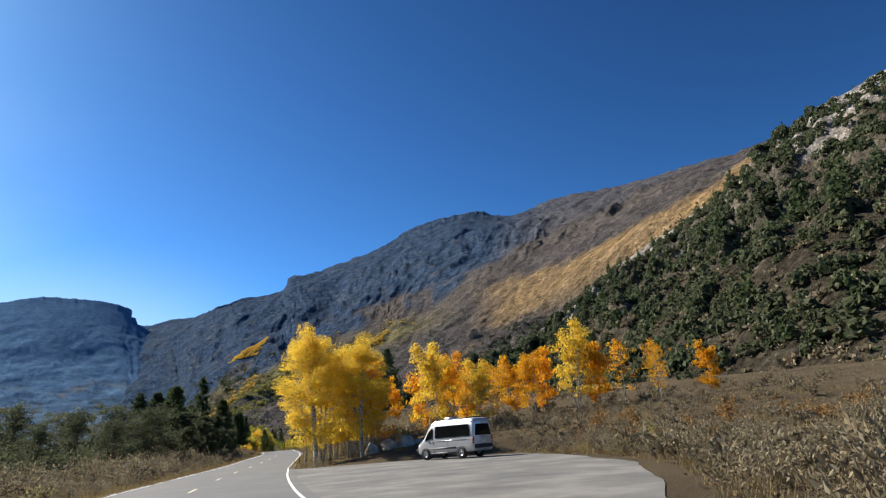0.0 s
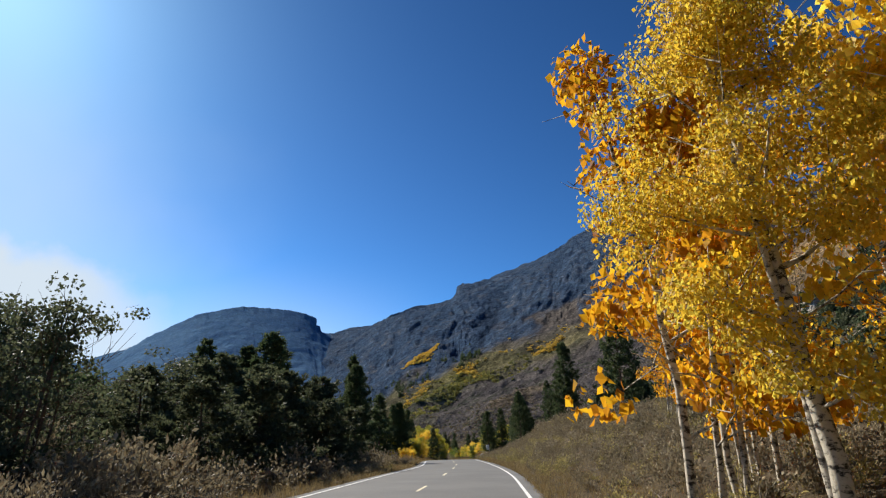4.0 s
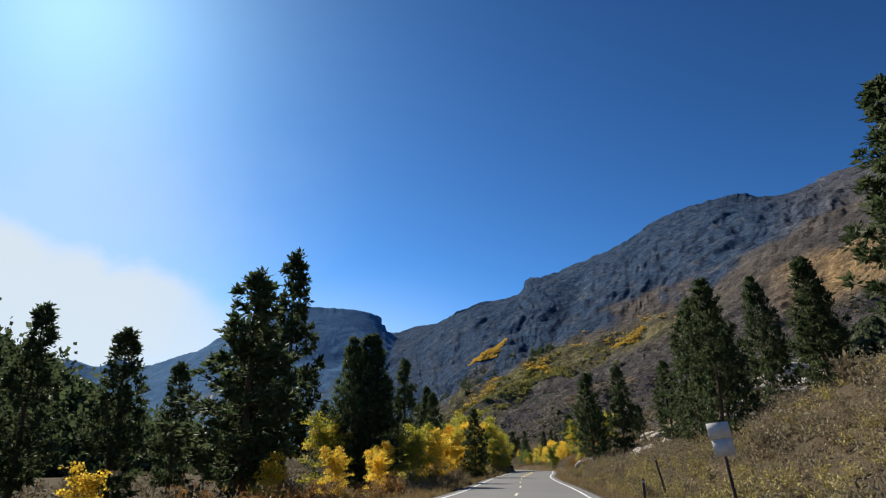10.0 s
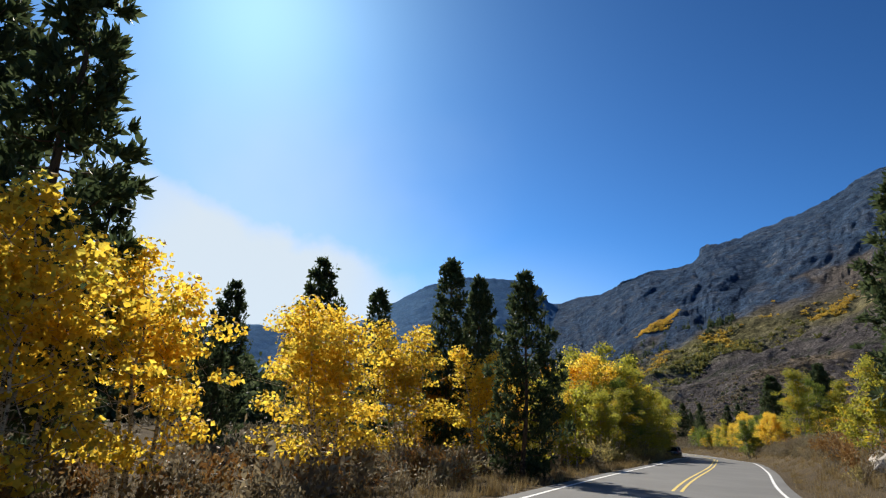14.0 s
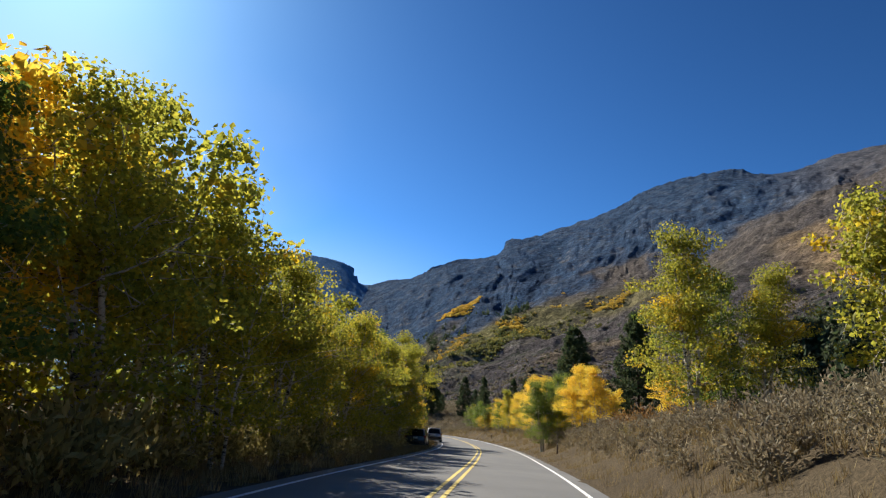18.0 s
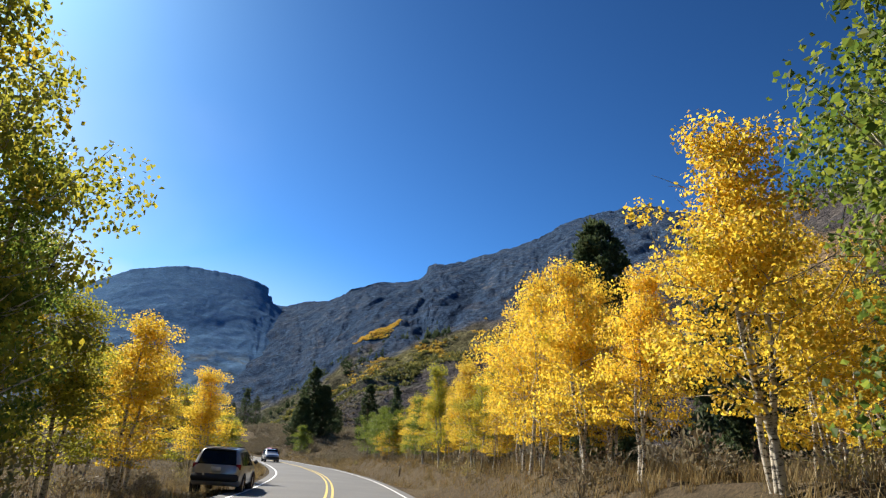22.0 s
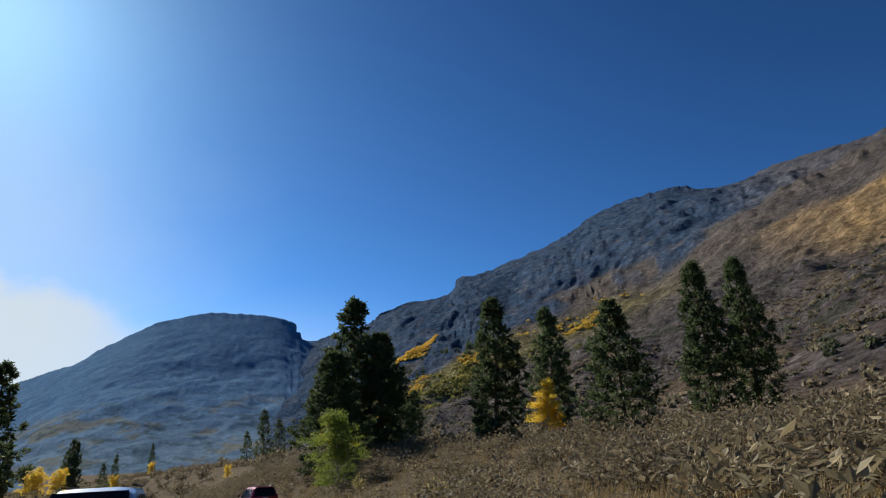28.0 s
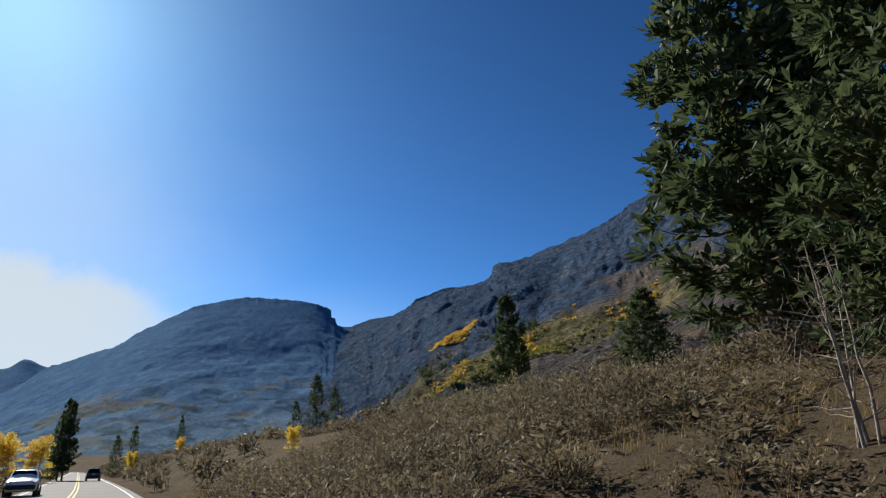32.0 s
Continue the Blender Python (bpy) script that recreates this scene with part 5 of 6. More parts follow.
stuff("tall_bank_rabbitbrush", DENSE, roadside(VEG, 70, 120, 225, 5.6, 13, 1, 1), 0.8, 1.5, RABBIT, "rounded yellow-green rabbitbrush mounds on the bank", "shrubs")
stuff("meadow_sage_mounds", WIDE, np.concatenate([roadside(VEG, 560, 384, 475, 5.6, 32, 1.0, 1), roadside(VEG, 120, 384, 470, 5.2, 16, 1.0, -1), roadside(VEG, 150, 398, 445, 12, 42, 1.0, 1)]), 0.7, 1.35, SAGE, "dense dark sagebrush mounds on the meadow", "shrubs")
stuff("turnout_edge_sagebrush", fine, np.concatenate([roadside(VEG, 420, -10, 80, 20, 50, 1.3, 1), roadside(VEG, 330, -6, 40, 8, 30, 1.0, 1)]), 0.6, 1.5, SAGE, "tan sagebrush along the turnout edge", "shrubs")

stuff("turnout_tall_sagebrush", DENSE, np.concatenate([roadside(VEG, 60, 4, 44, 11, 30, 0.9, 1), roadside(VEG, 22, 2, 22, 11, 20, 0.9, 1)]), 0.8, 1.8, SAGE, "tall tan sagebrush beside the turnout", "shrubs")
stuff("turnout_rabbitbrush", DENSE, roadside(VEG, 26, 4, 40, 11, 30, 0.9, 1), 0.8, 1.6, RABBIT, "tall olive rabbitbrush beside the turnout", "shrubs")
stuff("turnout_willow", THICK, roadside(VEG, 26, 10, 60, 24, 46, 1.0, 1), 1.0, 2.2, WILLOW, "rust-brown bushes behind the turnout", "shrubs")
stuff("verge_tall_sagebrush", DENSE, np.concatenate([roadside(np.random.default_rng(77), 70, 439.5, 462, 6.0, 15, 0.9, 1), roadside(np.random.default_rng(78), 55, 440, 470, 12, 30, 0.9, 1)]), 0.9, 1.9, SAGE, "tall olive and tan sagebrush on the verge past the parked car", "shrubs")
stuff("far_meadow_sagebrush", COARSE, np.concatenate([roadside(VEG, 1500, 470, 900, 5.5, 150, 1.2, 1), roadside(VEG, 1300, 470, 900, 5.5, 120, 1.2, -1)]), 1.0, 2.6, SAGE, "olive and tan sagebrush over the far meadow", "shrubs")


def tuft_shape(seed, blades=15):
    rng = np.random.default_rng(seed)
    a = rng.uniform(0, 2 * np.pi, blades)
    h = rng.uniform(0.18, 0.46, blades)
    b = np.stack([rng.normal(0, 0.07, blades), rng.normal(0, 0.07, blades), np.zeros(blades) - 0.02], 1)
    w = np.stack([np.cos(a + 1.57), np.sin(a + 1.57), np.zeros(blades)], 1) * 0.008
    tip = b + np.stack([np.cos(a) * h * 0.45, np.sin(a) * h * 0.45, h], 1)
    return np.stack([b - w, b + w, tip], 1).reshape(-1, 3), np.arange(3 * blades).reshape(-1, 3)


stuff("dry_grass", [tuft_shape(i) for i in range(4)], np.concatenate([roadside(VEG, 11000, -10, 455, 4.15, 7.5, 1.1), roadside(VEG, 9000, -15, 455, 4.2, 15, 1.6), roadside(VEG, 5000, 250, 400, 4.5, 22, 1.2, 1), roadside(VEG, 6000, 375, 470, 5, 40, 1.2, 1), roadside(VEG, 5000, -10, 80, 20, 62, 1.3, 1), roadside(VEG, 4200, -8, 46, 5, 30, 0.9, 1)]), 0.6, 1.3, GRASS, "dry pale grass tufts on the verge", "grass")


def on_slope(P, n, u0, u1, v0, v1, seed, test=None):
    rng = np.random.default_rng(seed)
    u, v = rng.uniform(u0, u1, n) * (P.shape[0] - 1), rng.uniform(v0, v1, n) * (P.shape[1] - 1)
    i, j = np.minimum(u.astype(int), P.shape[0] - 2), np.minimum(v.astype(int), P.shape[1] - 2)
    a, b = (u - i)[:, None], (v - j)[:, None]
    p = P[i, j] * (1 - a) * (1 - b) + P[i + 1, j] * a * (1 - b) + P[i, j + 1] * (1 - a) * b + P[i + 1, j + 1] * a * b
    return p if test is None else p[test(p)]


def clump_shape(seed, quads, spread_z, leaf, tall=1.0):
    rng = np.random.default_rng(seed)
    c = rng.normal(0, 0.3, (quads, 3)) * [1, 1, spread_z]
    c[:, 2] = np.abs(c[:, 2]) * tall + 0.1
    if tall > 1:
        c[:, :2] *= np.clip(1.25 - c[:, 2:] / (1.2 * tall), 0.12, 1.2)
    return leaf_quads(rng, c, leaf, 0, 1.3)


def round_shape(seed, quads, leaf):
    """A rounded, lumpy bush about 1 m across, its foliage facing outwards."""
    rng = np.random.default_rng(seed)
    way = rng.normal(size=(quads, 3))
    way /= np.linalg.norm(way, axis=1)[:, None]
    way[:, 2] = np.abs(way[:, 2])
    lobes = rng.normal(size=(6, 3))
    lobes /= np.linalg.norm(lobes, axis=1)[:, None]
    r = 0.34 + 0.16 * np.clip((way @ lobes.T).max(1), 0, 1) ** 3 + rng.normal(0, 0.03, quads)
    c = way * (r * rng.uniform(0.75, 1.0, quads))[:, None] * [1, 1, 1.25]
    return leaf_quads(rng, c, leaf, 0, 1.2, face=way)


BUSH = [clump_shape(i, 26, 0.9, 0.42) for i in range(4)]
ROUND = [round_shape(200 + i, 84, 0.20) for i in range(5)]
CONE = [clump_shape(60 + i, 60, 1.4, 0.34, 2.2) for i in range(4)]
stuff("hillside_junipers", ROUND, on_slope(CRAG_P, 4600, 0.05, 1.0, 0.08, 0.95, 3, lambda p: fbm(p[:, 0], p[:, 1], 45, 3, 61) > -0.5), 4.0, 9.0, JUNIPER, "dark junipers scattered over the rocky hillside", "trees")
stuff("hillside_sagebrush", BUSH, on_slope(CRAG_P, 2600, 0.05, 1.0, 0.55, 1.0, 14), 1.5, 3.2, SAGE, "brown sagebrush at the foot of the rocky hillside", "shrubs")
stuff("hillside_pinyons", CONE, on_slope(CRAG_P, 420, 0.05, 1.0, 0.1, 1.0, 4), 3.0, 5.5, NEEDLE, "small pinyon pines on the rocky hillside", "trees")
stuff("wooded_hill_pines", CONE, on_slope(WOODED_P, 1500, 0.0, 1.0, 0.0, 0.95, 5), 3.5, 6.5, NEEDLE, "dense dark pines over the wooded hill", "trees")
stuff("slope_bushes", ROUND, on_slope(BIG_P, 1500, 0.1, 0.95, 0.40, 0.98, 6, lambda p: fbm(p[:, 0], p[:, 1], 90, 3, 62) > -0.05), 1.6, 4.6, JUNIPER, "dark bushes dotted over the lower slope", "shrubs")
stuff("foot_junipers", ROUND, on_slope(BIG_P, 700, 0.80, 1.0, 0.62, 0.98, 16, lambda p: fbm(p[:, 0], p[:, 1], 60, 3, 67) > -0.2), 2.5, 6.0, JUNIPER, "dark junipers at the foot of the golden slope", "trees")
stuff("slope_sagebrush", BUSH, on_slope(BIG_P, 3400, 0.25, 0.95, 0.62, 1.0, 7), 1.2, 2.8, SAGE, "brown sagebrush on the lower slope", "shrubs")


def slope_band(n, u0, u1, line, wide, seed, breaks, least):
    """Places in a long belt across the mountain side, with gaps."""
    rng = np.random.default_rng(seed)
    u = rng.uniform(u0, u1, n)
    v = np.interp(u, *line) + rng.normal(0, wide, n)
    i, j = (u * (BIG_P.shape[0] - 1)).astype(int), np.clip(v * (BIG_P.shape[1] - 1), 0, BIG_P.shape[1] - 1).astype(int)
    p = BIG_P[i, j] + np.c_[rng.normal(0, 3, (n, 2)), np.zeros(n)]
    return p[fbm(p[:, 0], p[:, 1], breaks, 3, seed) > least]


BELT = ([0.15, 0.25, 0.42, 0.52, 0.62], [0.352, 0.352, 0.350, 0.340, 0.335])
stuff("slope_aspens", BUSH, np.concatenate([slope_band(1700, 0.16, 0.60, BELT, 0.009, 8, 45, 0.02), slope_band(350, 0.30, 0.62, BELT, 0.022, 18, 45, 0.2)]), 2.2, 5.4, FAR_GOLD, "bands of yellow aspens on the mountain side", "trees")
stuff("slope_green_aspens", BUSH, np.concatenate([slope_band(900, 0.10, 0.50, ([0.1, 0.5], [0.40, 0.375]), 0.022, 9, 60, 0.0), slope_band(500, 0.12, 0.34, ([0.1, 0.34], [0.52, 0.5]), 0.05, 19, 70, 0.1)]), 3.0, 7.0, FAR_LIME, "yellow-green aspens in the gullies", "trees")
stuff("slope_pines", CONE, slope_band(700, 0.04, 0.40, ([0.04, 0.4], [0.36, 0.31]), 0.03, 29, 70, 0.0), 3.0, 6.0, NEEDLE, "dark pines below the mountain's cliffs", "trees")
_patch = on_slope(BIG_P, 60000, 0.15, 0.32, 0.16, 0.30, 10, lambda p: np.abs((p[:, 0] - 246) * 0.55 - (p[:, 1] - 1478) * 0.835) / 22 + np.abs((p[:, 0] - 246) * 0.835 + (p[:, 1] - 1478) * 0.55) / 62 + 0.5 * fbm(p[:, 0], p[:, 1], 30, 2, 66) < 1)
stuff("aspen_patch", BUSH, _patch[:420], 2.2, 4.4, FAR_GOLD, "golden patch of aspens high on the mountain", "trees")

# ---- rocks ----


def rock_mesh(seed, flat=0.75, rough=0.22):
    bm = bmesh.new()
    bmesh.ops.create_icosphere(bm, subdivisions=3, radius=1.0)
    off = Vector((seed * 7.1, seed * 3.3, 0))
    for v in bm.verts:
        n = noise.noise(v.co * 1.1 + off) * 0.9 + noise.noise(v.co * 2.6 + off) * 0.45 + noise.noise(v.co * 6 + off) * 0.12
        v.co *= 1 + rough * 1.6 * n
        v.co.z = max(v.co.z * flat, -0.35)
        for ax in (Vector((0.8, 0.3, 0.5)), Vector((-0.6, 0.5, 0.6)), Vector((0.1, -0.9, 0.4))):
            over = v.co.dot(ax.normalized()) - 0.72
            if over > 0:
                v.co -= ax.normalized() * over * 0.85
    me = bpy.data.meshes.new("boulder")
    bm.to_mesh(me)
    bm.free()
    me.materials.append(GRANITE)
    return me


ROCKS = [rock_mesh(i) for i in range(6)]


def rock(x, y, size, k, sink=0.12, label="pale weathered granite boulder resting in dry grass", stretch=(1, 1, 1), z=None):
    ob = tagged(new("boulder", ROCKS[k % 6]), label, "boulder", "boulders")
    base = float(ground_z(x, y)[0]) if z is None else z
    ob.matrix_world = Matrix.LocRotScale((x, y, base + size * (0.30 - sink)), Euler((0, 0, k * 1.3)), tuple(size * c for c in stretch))
    return ob


for x, y, size, k, st in ((21.1, 57.7, 0.95, 0, (0.85, 0.9, 1.25)), (22.6, 57.0, 1.15, 1, (1.3, 0.9, 0.95)), (24.0, 56.3, 1.05, 2, (1.0, 0.9, 1.15)), (25.1, 55.6, 0.6, 4, (1.1, 1, 0.8)), (28.9, 73.6, 1.4, 1, (1.2, 0.9, 0.9)), (31.4, 72.2, 1.2, 2, (0.95, 0.9, 1.1))):
    rock(x, y, size * 0.85, k, 0.05, stretch=st)
RR = np.random.default_rng(31)
for i in range(300):
    s, d = RR.uniform(211, 254), 12 + 22 * RR.uniform() ** 0.9
    x, y = at(s, d)
    rock(x, y, 0.28 + 0.75 * RR.uniform() ** 2, i, 0.15, "broken grey scree block on the slope", (RR.uniform(0.9, 1.6), RR.uniform(0.7, 1.1), RR.uniform(0.35, 0.7)))
for s, d, size, k in ((238, 27, 1.9, 1), (235, 30, 1.5, 2), (229, 31, 1.9, 3), (242, 29, 1.4, 5), (220, 13, 1.0, 1), (237, 7.5, 1.0, 0), (239, 8.3, 1.2, 4), (241, 7.6, 0.8, 2)):
    rock(*at(s, d), size, k, 0.1, "large rounded granite outcrop block", (1.2, 1.0, 0.85))

# ---- turnout ----
ks = np.arange(-62, 54)
wide = np.interp(ks, *LOT_EDGE) + 0.45 * fbm(ks, ks * 0, 4, 4, 4)
across = np.linspace(0, 1, 12)
P = ROAD[ks + S0][:, None, :] * np.array([1, 1, 1.0]) + np.zeros((1, 12, 1))
dd = 4.6 + (np.maximum(wide, 4.7)[:, None] - 4.6) * across[None]
P[:, :, :2] += SIDE[ks + S0][:, None, :] * dd[..., None]
P[:, :, 2] += -0.03 + 0.004 * across[None]
lot = new("turnout", raw_mesh("turnout", P.reshape(-1, 3), grid_faces(len(ks), 12)[:, ::-1], [LOT], True))
tagged(lot, "wide worn asphalt turnout with pale dusty patches", "pavement", kind="structure")

# ---- vehicles ----


class Shell:
    """A car body as sections along its length: x, half width at the belt, half width at the roof, sill z, belt z, roof z."""

    def __init__(self, rows):
        self.r = np.array(rows, float)

    def row(self, x):
        return np.array([np.interp(x, self.r[:, 0], self.r[:, k]) for k in range(1, 6)])

    def ring(self, x):
        w, wr, zs, zb, zr = self.row(x)
        half = [(w * 0.90, zs), (w * 0.985, zs + 0.10), (w, zs + (zb - zs) * 0.55), (w * 0.985, zb), (wr + (w * 0.985 - wr) * 0.5, (zb + zr) / 2 + 0.01), (wr, zr - 0.07), (wr * 0.88, zr - 0.012), (wr * 0.5, zr + 0.012)]
        return [(x, y, z) for y, z in half] + [(x, -y, z) for y, z in half[::-1]]

    def side(self, x, f, sign, out=0.028):
        """A point on the glass side, f of the way from the belt to the roof."""
        w, wr, zs, zb, zr = self.row(x)
        a, b = np.array([w * 0.985, zb]), np.array([wr, zr - 0.07])
        y, z = a + (b - a) * f
        return (x, sign * (y + out + 0.02 * math.sin(math.pi * f)), z)


def quad_part(name, pts, mat, parent, label="", thick=0.012):
    """A flat or gently bent panel with some thickness."""
    bm = bmesh.new()
    f = bm.faces.new([bm.verts.new(p) for p in pts])
    bmesh.ops.solidify(bm, geom=[f], thickness=thick)
    return part(name, bm, mat, parent, label)


def box_part(name, size, where, mat, parent, label="", bevel=0.02, turn=None):
    bm = bmesh.new()
    bmesh.ops.create_cube(bm, size=1.0)
    bmesh.ops.scale(bm, vec=size, verts=bm.verts)
    if bevel:
        bmesh.ops.bevel(bm, geom=bm.edges[:], offset=min(bevel, min(size) * 0.4), segments=2, affect="EDGES")
    if turn:
        bmesh.ops.rotate(bm, verts=bm.verts, matrix=Euler(turn).to_matrix())
    bmesh.ops.translate(bm, vec=where, verts=bm.verts)
    return part(name, bm, mat, parent, label, True)


def ring_mesh(profile, segs, mat, name):
    """A turned shape round the y axis, from (radius, y) pairs."""
    prof = np.array(profile, float)
    a = np.linspace(0, 2 * np.pi, segs, endpoint=False)
    v = np.stack([prof[None, :, 0] * np.cos(a)[:, None], np.broadcast_to(prof[None, :, 1], (segs, len(prof))), prof[None, :, 0] * np.sin(a)[:, None]], -1).reshape(-1, 3)
    n = len(prof)
    i, j = np.meshgrid(np.arange(segs), np.arange(n - 1), indexing="ij")
    f = np.stack([i * n + j, ((i + 1) % segs) * n + j, ((i + 1) % segs) * n + j + 1, i * n + j + 1], -1).reshape(-1, 4)
    return raw_mesh(name, v, f, [mat], True)


def wheel_meshes(r, w):
    tyre = ring_mesh([(r * 0.62, -w / 2), (r * 0.93, -w / 2), (r, -w * 0.36), (r, w * 0.36), (r * 0.93, w / 2), (r * 0.62, w / 2)], 28, RUBBER, "tyre")
    rim = ring_mesh([(0.01, w * 0.34), (r * 0.15, w * 0.36), (r * 0.18, w * 0.26), (r * 0.50, w * 0.24), (r * 0.58, w * 0.44), (r * 0.64, w * 0.46), (r * 0.64, -w * 0.4), (0.01, -w * 0.4)], 28, ALLOY, "rim")
    return tyre, rim


def vehicle(name, label, rows, paint, wheels, radius, windows, front_glass, rear_glass, tail, head, category="car"):
    """Body, glass, lights, bumpers, mirrors and wheels; the front looks along +x, the wheels stand on z = 0."""
    ob = tagged(new(name), label, category)
    sh = Shell(rows)
    xs = np.unique(np.concatenate([np.linspace(sh.r[0, 0], sh.r[-1, 0], 34), sh.r[:, 0]]))
    V = np.array([sh.ring(x) for x in xs])
    n, m = V.shape[:2]
    bm = bmesh.new()
    vs = [[bm.verts.new(p) for p in ring] for ring in V]
    for i in range(n - 1):
        for j in range(m):
            bm.faces.new([vs[i][j], vs[i + 1][j], vs[i + 1][(j + 1) % m], vs[i][(j + 1) % m]])
    bm.faces.new(vs[0])
    bm.faces.new(vs[-1][::-1])
    bmesh.ops.recalc_face_normals(bm, faces=bm.faces[:])
    body = part("body", bm, paint, ob, "", True)
    w = sh.row(0)[0]
    for a, b, lo, hi in windows:
        for sg in (-1, 1):
            pts = [sh.side(a[0], lo, sg), sh.side(b[0], lo, sg), sh.side(b[1], hi, sg), sh.side(a[1], hi, sg)]
            quad_part("side_window", pts, GLASS, ob, "dark tinted glass")
    for nm, (x0, x1, z0, z1, w0, w1) in (("windscreen", front_glass), ("rear_window", rear_glass)):
        quad_part(nm, [(x0, -w0, z0), (x0, w0, z0), (x1, w1, z1), (x1, -w1, z1)], GLASS, ob, "dark tinted glass", 0.015)
    for x in wheels:
        for sg in (-1, 1):
            tyre, rim = wheel_meshes(radius, 0.22)
            wh = piece("wheel", tyre, ob, "black tyre")
            wh.matrix_local = Matrix.LocRotScale((x, sg * (w - 0.10), radius), Euler((0, 0, 0 if sg > 0 else math.pi)), None)
            piece("rim", rim, wh, "alloy rim")
            arch = ring_mesh([(radius * 1.04, -0.13), (radius * 1.18, -0.13), (radius * 1.18, 0.125), (radius * 1.04, 0.125)], 28, TRIM, "wheel_arch")
            ar = piece("wheel_arch", arch, ob, "dark wheel arch")
            ar.matrix_local = Matrix.Translation((x, sg * (w - 0.10), radius + 0.02))
    for sg in (-1, 1):
        box_part("tail_light", tail[0], (tail[1], sg * tail[2], tail[3]), TAIL, ob, "red tail light")
        box_part("headlight", head[0], (head[1], sg * head[2], head[3]), LAMP, ob, "clear headlight")
    lo = sh.r[0]
    hi = sh.r[-1]
    box_part("rear_bumper", (0.16, w * 1.84, 0.26), (lo[0] - 0.02, 0, lo[3] + 0.16), TRIM, ob, "dark bumper", 0.05)
    box_part("front_bumper", (0.16, w * 1.80, 0.28), (hi[0] + 0.01, 0, hi[3] + 0.16), TRIM, ob, "dark bumper", 0.05)
    box_part("number_plate", (0.015, 0.36, 0.14), (lo[0] - 0.075, 0, lo[3] + 0.46), PLATE, ob, "plain pale plate", 0.004)
    box_part("underbody", (hi[0] - lo[0] - 0.5, w * 1.5, 0.22), ((hi[0] + lo[0]) / 2, 0, lo[3] + 0.05), TRIM, ob, "dark underside", 0.03)
    mx, my, mz = front_glass[0] - 0.25, w + 0.09, front_glass[2] + 0.12
    for sg in (-1, 1):
        box_part("door_mirror", (0.14, 0.16, 0.16), (mx, sg * my, mz), TRIM, ob, "dark door mirror", 0.04)
        box_part("door_handle", (0.18, 0.03, 0.03), (mx - 0.75, sg * (w * 0.99), front_glass[2] - 0.10), TRIM, ob, "", 0.01)
    return ob


SUV_ROWS = [(-2.28, 0.74, 0.62, 0.44, 0.90, 0.98), (-2.20, 0.86, 0.68, 0.36, 0.96, 1.12), (-1.93, 0.91, 0.66, 0.30, 0.98, 1.60), (-1.2, 0.92, 0.68, 0.28, 0.96, 1.66), (0.0, 0.92, 0.69, 0.28, 0.95, 1.66),
            (0.45, 0.92, 0.70, 0.28, 0.95, 1.58), (1.10, 0.91, 0.80, 0.28, 0.98, 1.12), (1.7, 0.89, 0.78, 0.28, 0.90, 1.02), (2.1, 0.84, 0.72, 0.32, 0.80, 0.92), (2.25, 0.70, 0.60, 0.40, 0.70, 0.78)]


def suv(label, paint):
    ob = vehicle("parked_car", label, SUV_ROWS, paint, (-1.35, 1.38), 0.34, [((-1.95, -1.72), (-0.95, -0.95), 0.12, 0.9), ((-0.88, -0.88), (0.02, -0.02), 0.12, 0.9), ((0.09, 0.05), (0.80, 0.38), 0.12, 0.9)],
                   (1.12, 0.52, 1.02, 1.60, 0.78, 0.62), (-2.265, -1.975, 1.05, 1.56, 0.70, 0.58), ((0.16, 0.20, 0.20), -2.15, 0.76, 0.98), ((0.20, 0.26, 0.14), 2.10, 0.66, 0.78))
    box_part("roof_spoiler", (0.26, 1.16, 0.035), (-1.97, 0, 1.645), paint, ob, "", 0.015)
    for sg in (-1, 1):
        box_part("roof_rail", (1.7, 0.035, 0.04), (-0.9, sg * 0.60, 1.70), TRIM, ob, "", 0.012)
    return ob


def stand(ob, s, d, turn=0.0, z=None):
    """Puts a vehicle on the ground at s, d, its front along the road, turned left by that many degrees."""
    x, y = at(s, d)
    k = int(s + S0)
    a = math.atan2(_tan[k, 1], _tan[k, 0]) + radians(turn)
    zz = max(float(ground_z(x, y)[0]), ROAD[k, 2] + (0.03 if abs(d) < 3.7 else -1)) if z is None else z
    ob.matrix_world = pose(x, y, zz, 0, 0, math.degrees(a))
    return ob


stand(suv("red compact suv parked on the verge beside the pine", RED), 430.4, 7.0, 0)
stand(suv("dark grey suv far ahead on the road", DARKCAR), 535, 1.8, 0)
stand(suv("silver grey suv on the road ahead", SILVER), 399, -1.5, 180)
stand(suv("white suv on the far side of the road", WHITE), 482, -3.0, 180)
stand(suv("dark grey suv parked under the aspens", DARKCAR), 315, -5.3, 0)
stand(suv("silver suv parked beside the yellow aspen", SILVER), 335, -4.2, 0)
stand(suv("pale grey suv parked beside the yellow aspens", SILVER), 350, -6.2, 0)

